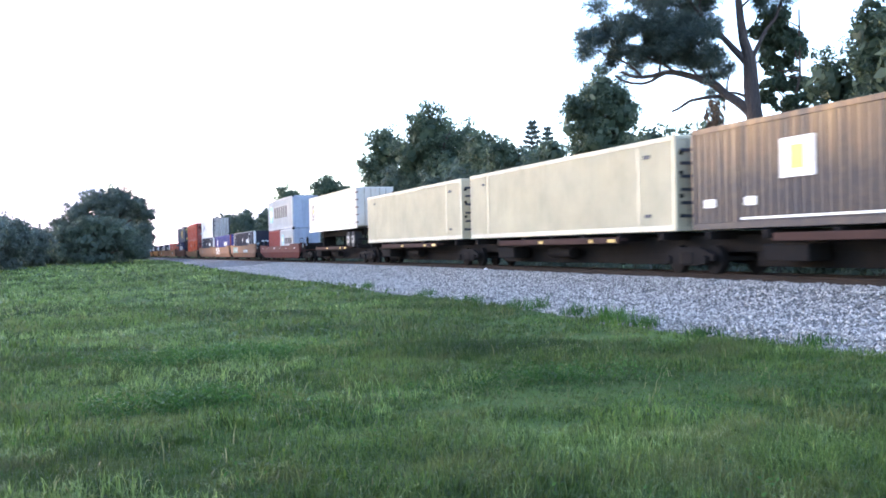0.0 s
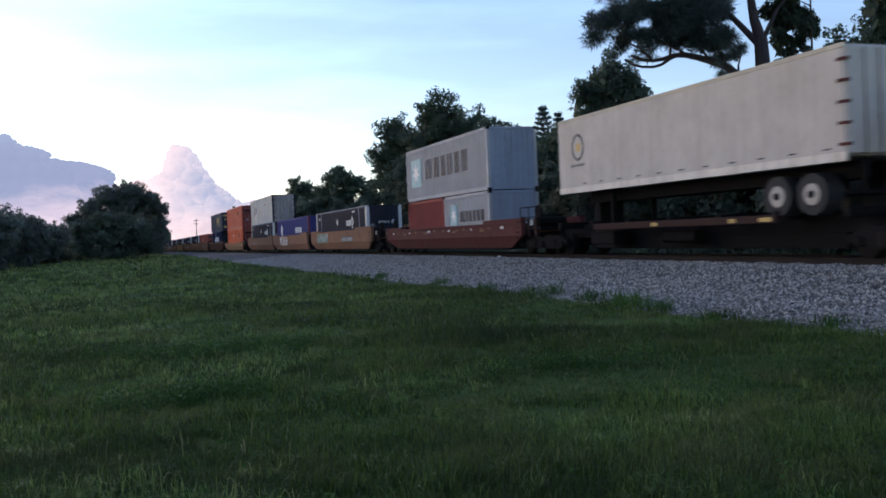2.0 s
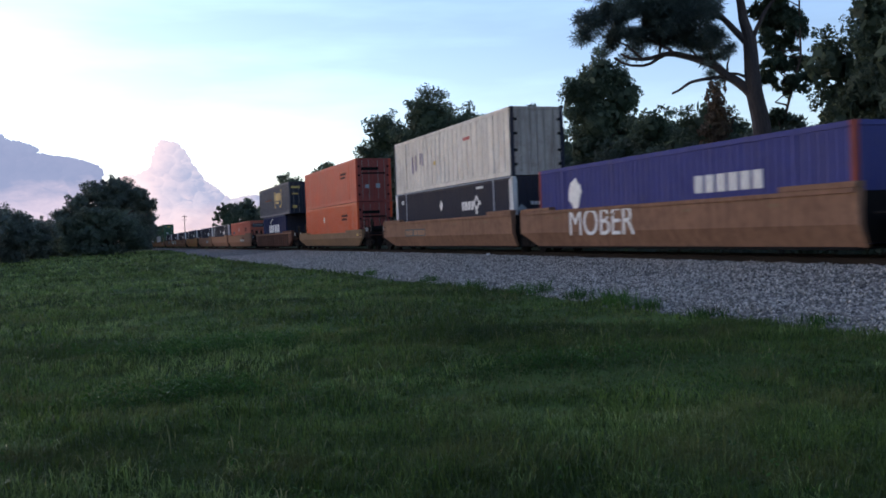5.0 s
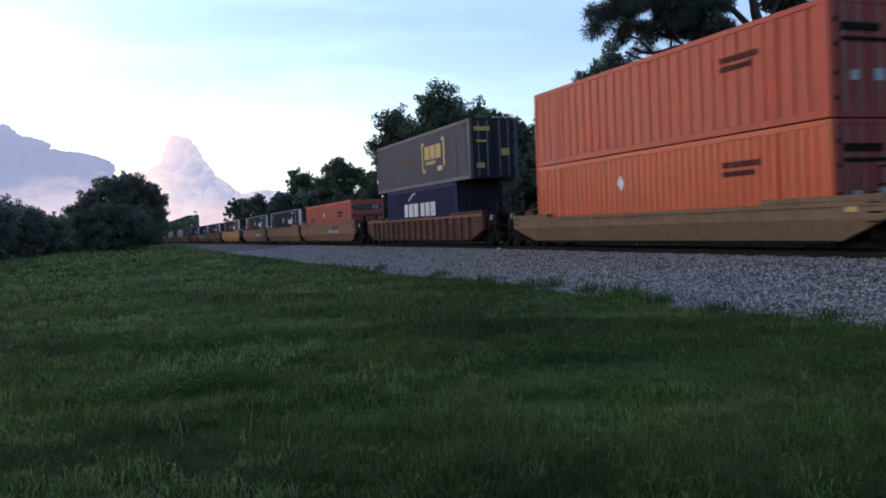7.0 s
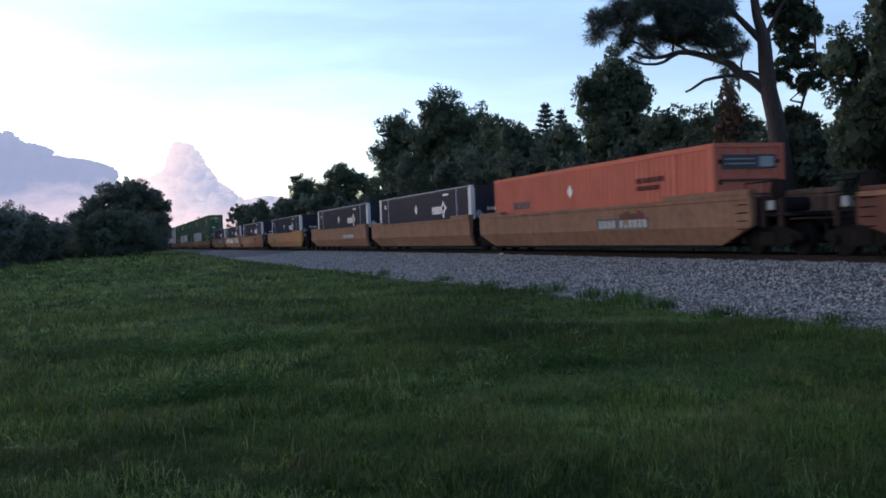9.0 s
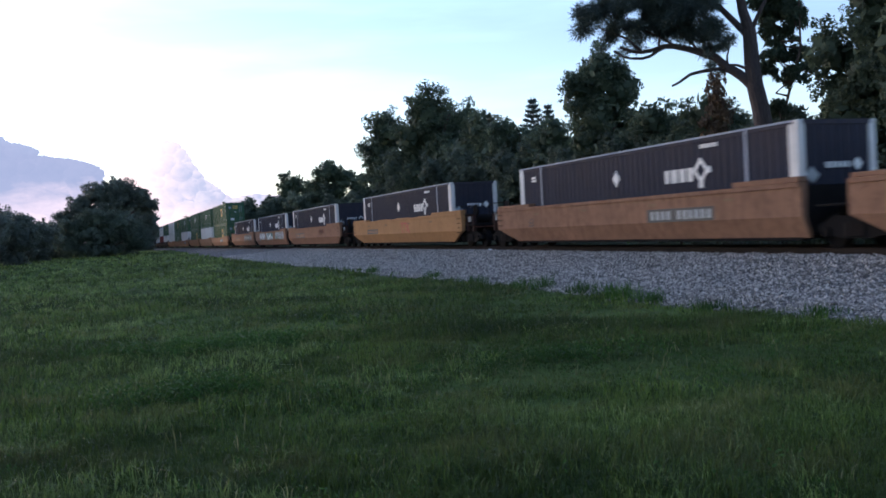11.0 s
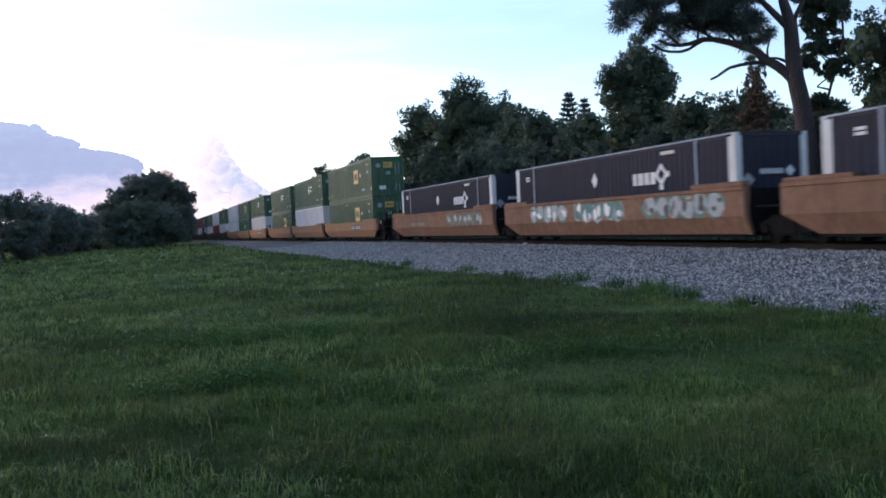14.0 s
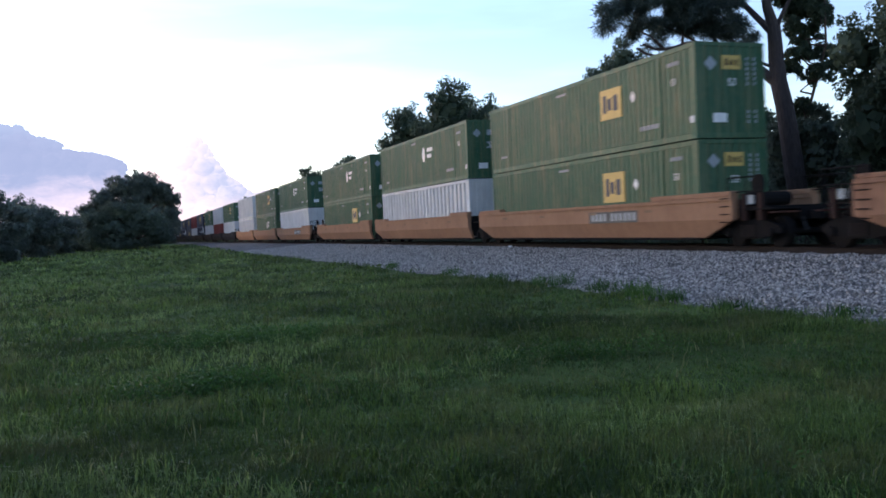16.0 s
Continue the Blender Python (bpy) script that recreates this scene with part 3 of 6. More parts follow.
def tree(name, label, x, y, z, masses, leaf, leaves, size, seed, trunk_r=0.25, per=14, lobe=0.36, category="tree", droop=0.0, flat=0.85, core=0.6, slim=False):
    """A broad-leaved tree at (x, y, z); masses in the tree's own space."""
    rnd = np.random.RandomState(seed)
    root = tagged(new(name), label, category)
    root.matrix_basis = pose(x, y, z)
    bm = bmesh.new()
    top = max(m[2] for m in masses)
    wob = [(0, 0, -0.3)] + [(rnd.randn() * 0.12 * k, rnd.randn() * 0.12 * k, top * k / 4) for k in range(1, 5)]
    limb(bm, wob, trunk_r, trunk_r * 0.35, 9)
    for m in masses:
        a = wob[2] if m[2] > top * 0.55 else wob[1]
        if slim:
            k = 4 * max(0.1, m[2] - 0.7) / top
            a = tuple(Vector(wob[int(k)]).lerp(Vector(wob[min(4, int(k) + 1)]), k % 1))
        mid = ((a[0] + m[0]) / 2 + rnd.randn() * 0.2, (a[1] + m[1]) / 2 + rnd.randn() * 0.2, (a[2] + m[2]) / 2 - 0.2)
        limb(bm, [a, mid, m[:3]], trunk_r * 0.5, trunk_r * 0.12, 6)
    part("trunk", bm, M["bark"], root)
    cs, rs = lobes_of(rnd, masses, per, lobe)
    co, fa = leaf_cloud(rnd, cs, rs, leaves, size, flat, droop)
    cc, cf = cores(rnd, masses, core)
    co, fa = np.concatenate([co, cc]), np.concatenate([fa, cf + len(co)])
    part("crown", fast_mesh("crown", co, fa, leaf), None, root)
    return root


def polar(az, lateral):
    """The place at that bearing (degrees from the track's line) whose x is lateral."""
    return lateral, lateral / math.tan(radians(az))


def rise(az, lateral, el):
    """The height seen at elevation el there."""
    return EYE[2] + lateral / math.sin(radians(az)) * math.tan(radians(el))


def blocks(rnd, w, d, h, low=0.10, n=12):
    """Main masses that fill a domed crown w wide, d deep and h high, from low * h up."""
    out = []
    mid, half = h * (low + 1) / 2, h * (1 - low) / 2
    for i in range(n):
        t = -0.75 + 1.4 * i / (n - 1)
        z = mid + half * t
        wide = math.sqrt(max(0.1, 1 - abs(t - 0.05) ** 2.6 * 0.85))
        a = i * 2.4 + rnd.uniform(-0.5, 0.5)
        rx, rz = w * 0.5 * wide * rnd.uniform(0.42, 0.55), half * rnd.uniform(0.28, 0.36)
        z = min(z, h - rz * 0.95)
        reach = max(0.0, w * 0.5 * wide - rx * 0.9)
        out.append((math.cos(a) * reach, math.sin(a) * reach * d / w, z, rx, rx * min(1.2, d / w), rz))
    return out


def cores(rnd, masses, core):
    """Larger leaf sprays deep inside the crown's masses, which close it against the sky."""
    co = []
    for x, y, z, rx, ry, rz in masses:
        n = int(170 * core)
        d = rnd.randn(n, 3)
        d /= np.linalg.norm(d, axis=1)[:, None]
        c = np.array((x, y, z)) + d * np.array((rx, ry, rz)) * (0.85 * rnd.rand(n, 1) ** 0.6)
        u = np.cross(d + rnd.randn(n, 3) * 0.5, rnd.randn(n, 3))
        u /= np.linalg.norm(u, axis=1)[:, None]
        w = np.cross(d, u)
        s = 0.20 * min(rx, rz) * (0.5 + rnd.rand(n, 1))
        co.append(np.stack([c - u * s, c - w * s * 0.7, c + u * s, c + w * s * 0.7], 1).reshape(-1, 3))
    co = np.concatenate(co)
    return co, np.arange(len(co)).reshape(-1, 4)


def build_trees():
    rnd = random.Random(5)
    table = [  # bearing, lateral x, top elevation, width, bottom of crown, leaves, leaf size, label
        (8.1, 33, 2.2, 13.0, 0.1, 6000, 0.45, "dark distant broad-leaved tree beyond the track"),
        (11.8, 32, 3.85, 9.5, 0.1, 8000, 0.34, "dark green broad-leaved tree behind the railway"),
        (14.3, 31, 4.5, 9.8, 0.1, 9000, 0.32, "dark green broad-leaved tree behind the railway"),
        (18.1, 30, 7.5, 9.0, 0.1, 15000, 0.24, "large leafy tree with a rounded dense crown"),
        (20.7, 30, 8.6, 9.2, 0.1, 18000, 0.23, "large leafy tree with a rounded dense crown"),
        (23.5, 30, 7.2, 7.2, 0.1, 11000, 0.22, "leafy tree of middle height behind the railway"),
        (25.5, 29, 6.8, 6.6, 0.1, 10000, 0.20, "leafy tree of middle height behind the railway"),
        (28.2, 30, 6.5, 6.4, 0.1, 10000, 0.19, "leafy tree of middle height behind the railway"),
        (31.0, 28, 10.4, 5.9, 0.25, 18000, 0.15, "tall narrow dark tree with layered foliage"),
        (34.1, 28.5, 7.2, 5.8, 0.1, 10000, 0.15, "low spreading tree beneath the pine"),
        (37.2, 28, 7.2, 5.6, 0.1, 10000, 0.15, "low spreading tree beneath the pine"),
        (46.2, 25, 13.4, 5.2, 0.1, 18000, 0.13, "tall dense dark tree close behind the track"),
        (50.5, 24, 14.2, 5.5, 0.1, 16000, 0.13, "tall dense dark tree close behind the track"),
    ]
    for i, (az, lat, el, w, low, n, size, label) in enumerate(table):
        x, y = polar(az, lat)
        h = rise(az, lat, el)
        tree("broadleaf_tree", label, x, y, 0.0, blocks(rnd, w, w * 0.8, h, low, 13), M["broad"], int(n * 1.8), size * 0.66, 40 + i, 0.16 + h * 0.012, 34, 0.26, core=1.2)
    # a slim tree with leaves in separate umbrellas
    x, y = polar(41.3, 26)
    r = 26 / math.sin(radians(41.3))
    tops = []
    for k, (a, e, w, hh) in enumerate(((40.9, 12.9, 0.7, 0.5), (40.9, 11.7, 0.72, 0.5), (41.6, 11.1, 0.6, 0.4), (40.55, 10.5, 0.5, 0.28), (41.25, 10.1, 0.6, 0.35), (40.3, 9.0, 0.5, 0.26), (40.3, 8.2, 0.42, 0.28),
                                      (41.25, 9.1, 0.6, 0.3), (41.4, 7.55, 0.5, 0.34), (42.1, 9.0, 0.5, 0.28), (42.6, 8.2, 0.42, 0.24), (40.5, 6.1, 0.4, 0.2), (41.1, 5.7, 0.5, 0.25))):
        off = math.tan(radians(a - 41.3)) * r
        tops.append((off * math.cos(radians(41.3)), -off * math.sin(radians(41.3)) + 0.3 * math.sin(k * 2.1), EYE[2] + r * math.tan(radians(e)), w, w, hh))
    tree("slender_tree", "slender tree with separate drooping leaf umbrellas", x, y, 0.0, tops, M["broad"], 12000, 0.10, 77, 0.09, 16, 0.5, droop=0.8, core=0.3, slim=True)
    # a dead, vine-hung snag by the pine
    x, y = polar(37.4, 26.3)
    hs = rise(37.4, 26.3, 8.3)
    tree("dead_snag", "brown dead snag hung with withered fronds", x, y, 0.0, [(0.1 * math.sin(k * 2), 0, hs * (0.35 + 0.6 * k / 7), 0.75 - 0.06 * k, 0.7, 0.75) for k in range(8)], M["dead"], 5200, 0.10, 78, 0.12, 12, 0.5, droop=1.2, slim=True)
    # the thicket that closes the view below the crowns
    for i, az in enumerate((9.5, 11.0, 12.8, 14.6, 16.5, 18.8, 21.0, 23.2, 25.5, 27.8, 30.0, 32.5, 35.0, 37.5, 39.2, 41.0, 42.8, 44.6, 46.6, 49.0)):
        lat = 26.0 + (i % 3) * 0.7
        x, y = polar(az, lat)
        h = rise(az, lat, 5.6 if az > 38 else 5.0 if az > 18 else 2.7) * rnd.uniform(0.85, 1.1)
        w = 0.062 * math.hypot(x, y) + 1.2
        tree("thicket_shrub", "dense dark green shrub along the railway", x, y, 0.0, blocks(rnd, w, min(w, 4.0), h, -0.05, 11), M["hedgeleaf"], 7000, 0.085 + 0.0013 * y, 80 + i, 0.08, 18, 0.36, "shrub", core=1.6)
    # the left side of the line: an oak with a round shrub in front, and a hedge
    ox, oy = 120 * math.sin(radians(0.25)), 120 * math.cos(radians(0.9))
    tree("oak_tree", "dark spreading oak with a rounded crown", ox, oy, 0.3,
         [(1.6, 0, 8.2, 1.9, 2.4, 1.5), (-0.6, 0.3, 7.5, 1.9, 2.4, 1.4), (3.9, 0, 7.4, 1.6, 2.2, 1.1), (-2.6, 0, 6.2, 1.7, 2.2, 1.3), (5.2, 0.3, 6.1, 1.25, 1.8, 0.95), (1.8, 0, 6.2, 3.0, 3.0, 1.4),
          (-4.4, 0.5, 4.7, 1.25, 1.8, 1.1), (4.8, 0, 4.3, 1.1, 1.6, 0.9), (0, 0.5, 4.5, 4.1, 3.0, 1.6), (4.2, 0, 2.3, 1.6, 1.8, 1.6), (0, 1, 2.2, 4.6, 3, 1.9), (-4.5, 0.6, 2.4, 1.2, 1.8, 1.6)],
         M["oak"], 60000, 0.115, 7, 0.4, 44, 0.30, core=2.2)
    tree("round_shrub", "low rounded leafy shrub before the oak", ox - 1.0, oy - 8, 0.1,
         [(0.3, 0, 4.7, 2.1, 2.0, 1.3), (2.7, 0, 3.9, 2.1, 2.0, 1.3), (-2.1, 0, 3.7, 1.7, 1.8, 1.3), (0, 0, 2.4, 3.7, 2.4, 1.8), (3.9, 0, 2.2, 1.5, 1.8, 1.6), (-3.1, 0, 2.0, 1.6, 1.8, 1.6), (0.5, -0.6, 0.9, 4.3, 2.2, 1.0)],
         M["hedgeleaf"], 40000, 0.10, 8, 0.2, 34, 0.32, "shrub", core=2.2)
    # added trees close to the track, unseen behind the oak, shading the far train
    for i in range(12):
        yy = 165 + i * 14
        tree("shading_tree", "unseen dense tree added to shade the far train", 0.035 * yy + (i % 2) * 0.6, yy, 0.2, blocks(rnd, 7.0, 15.0, 9.0 + (i % 3) * 0.6, -0.03, 12), M["oak"], 7000, 0.22, 160 + i, 0.2, 20, 0.4, core=2.6)
    for i, (az, r, h, w) in enumerate(((-2.9, 118, 4.6, 6), (-4.2, 104, 4.7, 6), (-5.6, 92, 5.6, 6), (-7.4, 80, 5.3, 6), (-10, 70, 5.6, 6), (-13.5, 62, 5.6, 6), (-18, 56, 5.6, 7),
                                       )):
        x, y = r * math.sin(radians(az)), r * math.cos(radians(az))
        tree("hedge_tree", "dark bushy tree in the hedge at the field's edge", x, y, 0.2, blocks(rnd, w * 1.3, 6, h, -0.05, 11), M["oak"], 16000, 0.11, 120 + i, 0.15, 26, 0.34, core=2.0)


def build_undergrowth():
    rnd = np.random.RandomState(31)
    n = 900
    y = 6 + 190 * rnd.rand(n) ** 1.5
    x = 22.6 + 3.0 * rnd.rand(n)
    cs = np.stack([x, y, 0.15 + 0.55 * rnd.rand(n)], -1)
    c, f = leaf_cloud(rnd, cs, 0.35 + 0.35 * rnd.rand(n) + 0.003 * y, 26 * n, 0.14, 0.9)
    tagged(new("undergrowth", fast_mesh("undergrowth", c, f, M["hedgeleaf"])), "low dark undergrowth along the far side of the track", "undergrowth", kind="stuff")


def build_pine():
    """A bare-limbed pine: forked trunk, a long level limb and clumps of needles."""
    az, lat = 39.5, 24.2
    x, y = polar(az, lat)
    r = lat / math.sin(radians(az))
    side = Vector((math.cos(radians(az)), -math.sin(radians(az)), 0))      # to the right as seen from the field

    def at(a, el, deep=0.0):
        d = side * (math.tan(radians(a - az)) * r) + Vector((math.sin(radians(az)), math.cos(radians(az)), 0)) * deep
        return (d.x, d.y, EYE[2] + r * math.tan(radians(el)))
    root = tagged(new("pine_tree"), "tall pine with a forked bare trunk and needle clumps", "pine tree")
    root.matrix_basis = pose(x, y, 0)
    bm = bmesh.new()
    limb(bm, [(0.75, -0.55, -0.3), at(40.3, 2.0), at(40.05, 4.4), at(39.85, 6.0), at(39.58, 7.4), at(39.48, 8.6), at(39.45, 9.6), at(39.4, 10.6)], 0.40, 0.25, 14)
    limb(bm, [at(39.42, 10.3), at(39.3, 10.9), at(39.08, 11.7), at(38.95, 12.7), at(38.8, 14.4), at(38.3, 16.6), at(38.0, 18.2)], 0.24, 0.07, 10)
    limb(bm, [at(39.42, 10.1), at(38.85, 10.8), at(38.13, 11.64), at(37.52, 12.34), at(36.9, 12.95), at(36.0, 14.2), at(35.2, 16.0)], 0.15, 0.05, 9)
    limb(bm, [at(39.5, 10.4), at(39.72, 10.9), at(40.0, 11.45), at(40.35, 12.1), at(40.9, 12.7), at(41.4, 14.2), at(41.6, 15.8)], 0.10, 0.04, 8)
    limb(bm, [at(39.5, 7.3), at(39.1, 7.75), at(38.6, 8.2), at(38.0, 8.6), at(37.5, 9.15), at(36.8, 9.5), at(35.9, 9.85), at(35.1, 10.1), at(34.5, 10.15), at(33.8, 10.0), at(33.2, 9.95), at(32.6, 10.05), at(31.9, 10.4)], 0.21, 0.045, 10)
    limb(bm, [at(34.6, 10.12), at(34.15, 9.95), at(33.7, 9.68), at(33.2, 9.58), at(32.5, 9.66), at(32.0, 9.85), at(31.5, 10.2)], 0.075, 0.04, 8)
    for stem in (((36.6, 9.6), (35.9, 10.4), (35.3, 11.3), (34.6, 12.2)), ((35.2, 10.1), (34.3, 10.7), (33.4, 11.2), (32.5, 11.5)), ((33.2, 9.95), (32.4, 10.8), (31.3, 11.4), (30.4, 11.8)),
                 ((37.3, 9.3), (37.1, 10.0), (36.8, 10.8), (36.5, 11.6)), ((38.1, 8.6), (38.1, 9.2), (38.3, 9.8)), ((34.2, 10.1), (34.3, 11.3), (33.8, 12.4), (33.0, 13.3)),
                 ((37.5, 12.3), (36.2, 12.4), (35.0, 12.9), (34.0, 13.6)), ((36.9, 12.9), (36.6, 13.8), (36.9, 15.0)), ((38.9, 13.4), (39.8, 14.2), (40.4, 14.9))):
        limb(bm, [at(a, e) for a, e in stem], 0.055, 0.018, 6)
    limb(bm, [at(39.5, 8.05), at(39.1, 8.4), at(38.66, 8.62), at(38.0, 8.72)], 0.075, 0.04, 7)
    part("trunk", bm, M["pinebark"], root)
    bm = bmesh.new()
    limb(bm, [at(38.3, 8.45), at(37.8, 8.5), at(37.2, 8.5), at(36.6, 8.46), at(35.95, 8.36), at(35.55, 8.12), at(35.25, 7.93), at(34.85, 7.78)], 0.085, 0.045, 8)
    part("dead_branch", bm, M["pinebark"], root, "bare broken grey branch")
    rnd = np.random.RandomState(3)
    clumps = []
    for a0, a1, e0, e1, n, rad in ((29.8, 32.6, 11.1, 13.5, 38, 0.42), (30.8, 33.0, 10.4, 11.6, 14, 0.32), (32.4, 34.6, 11.0, 13.5, 28, 0.40), (34.2, 37.7, 10.5, 12.8, 50, 0.42),
                                  (34.0, 37.0, 12.4, 14.4, 26, 0.42), (37.8, 38.5, 9.6, 10.3, 7, 0.24), (36.4, 37.8, 9.8, 10.8, 10, 0.32), (37.0, 37.7, 8.7, 9.5, 6, 0.22),
                                  (30.6, 38.0, 14.0, 18.4, 74, 0.55), (37.6, 42.0, 15.0, 19.0, 48, 0.55), (39.6, 41.8, 13.0, 14.4, 11, 0.34)):
        for _ in range(n):
            c = at(rnd.uniform(a0, a1), rnd.uniform(e0, e1), rnd.uniform(-1.6, 1.6))
            clumps.append((*c, rad * rnd.uniform(0.65, 1.25)))
    cl = np.array(clumps)
    n = 150000
    k = rnd.choice(len(cl), n, p=cl[:, 3] ** 2 / (cl[:, 3] ** 2).sum())
    d = rnd.randn(n, 3)
    d /= np.linalg.norm(d, axis=1)[:, None]
    c = cl[k, :3] + d * (cl[k, 3] * rnd.rand(n) ** 0.8)[:, None] * np.array([1, 1, 0.7])
    tip = c + d * 0.17 * (0.6 + 0.7 * rnd.rand(n, 1)) + rnd.randn(n, 3) * 0.06
    s = np.cross(d, rnd.randn(n, 3))
    s = s / np.linalg.norm(s, axis=1)[:, None] * 0.017
    co = np.stack([c - s, c + s, tip], 1).reshape(-1, 3)
    part("needles", fast_mesh("needles", co, np.arange(3 * n).reshape(-1, 3), M["needle"]), None, root, "dark green needle clumps")


def build_norfolk():
    for az, el, lat in ((26.4, 7.75, 40), (27.35, 7.15, 40.5)):
        x, y = polar(az, lat)
        h = rise(az, lat, el)
        root = tagged(new("conifer"), "slender tiered conifer behind the thicket", "conifer", "pair of conifers")
        root.matrix_basis = pose(x, y, 0)
        part("trunk", rods(((0, 0, -0.2), (0, 0, h), 0.2, 0.02)), M["bark"], root)
        rnd = np.random.RandomState(int(az * 10))
        co = []
        for t in np.arange(h * 0.3, h * 0.99, 0.48):
            reach = 0.2 + (h - t) * 0.33
            for b in range(7):
                a = b * 0.8976 + t
                for s in np.linspace(0.15, 1, 12):
                    c = np.array([math.cos(a) * reach * s, math.sin(a) * reach * s, t + 0.25 * s * s * reach])
                    for _ in range(3):
                        e = c + rnd.randn(3) * 0.16 + np.array([0, 0, 0.12])
                        q = rnd.randn(3) * 0.06
                        co += [c - q, c + q, e]
        co = np.array(co)
        part("foliage", fast_mesh("foliage", co, np.arange(len(co)).reshape(-1, 3), M["needle"]), None, root)


# ---- trains ----
def build_bogie(parent, y, near=True):
    """A two-axle truck under a car: side frames, springs, wheels and axles."""
    hub = part("bogie", boxed((-0.9, 0.9, y - 0.18, y + 0.18, 0.46, 0.66), bevel=0.02), M["iron"], parent, "black two-axle bogie")
    for sx in (-1, 1):
        bm = bmesh.new()
        pts = [(-1.25, 0.38), (-1.25, 0.56), (-0.62, 0.78), (0.62, 0.78), (1.25, 0.56), (1.25, 0.38), (0.98, 0.40), (0.5, 0.24), (-0.5, 0.24), (-0.98, 0.40)]
        vs = [bm.verts.new((sx * 1.0, y + a, b)) for a, b in pts]
        f = bm.faces.new(vs)
        r = bmesh.ops.extrude_face_region(bm, geom=[f])
        bmesh.ops.translate(bm, verts=[v for v in r["geom"] if isinstance(v, bmesh.types.BMVert)], vec=(sx * 0.12, 0, 0))
        part("side_frame", bm, M["iron"], hub)
        for q in (-0.2, 0, 0.2):
            part("spring", rods(((sx * 1.14, y + q, 0.30), (sx * 1.14, y + q, 0.62), 0.07)), M["railsteel"], hub)
        for q in (-0.89, 0.89):
            bm = bmesh.new()
            rod(bm, (sx * 0.69, y + q, 0.42), (sx * 0.83, y + q, 0.42), 0.42, n=20)
            rod(bm, (sx * 0.66, y + q, 0.42), (sx * 0.69, y + q, 0.42), 0.455, n=20)
            part("wheel", bm, M["iron"], hub)
            part("bearing", rods(((sx * 0.98, y + q, 0.42), (sx * 1.2, y + q, 0.42), 0.13), n=10), M["iron"], hub)
    for q in (-0.89, 0.89):
        part("axle", rods(((-0.7, y + q, 0.42), (0.7, y + q, 0.42), 0.08)), M["iron"], hub)
    return hub


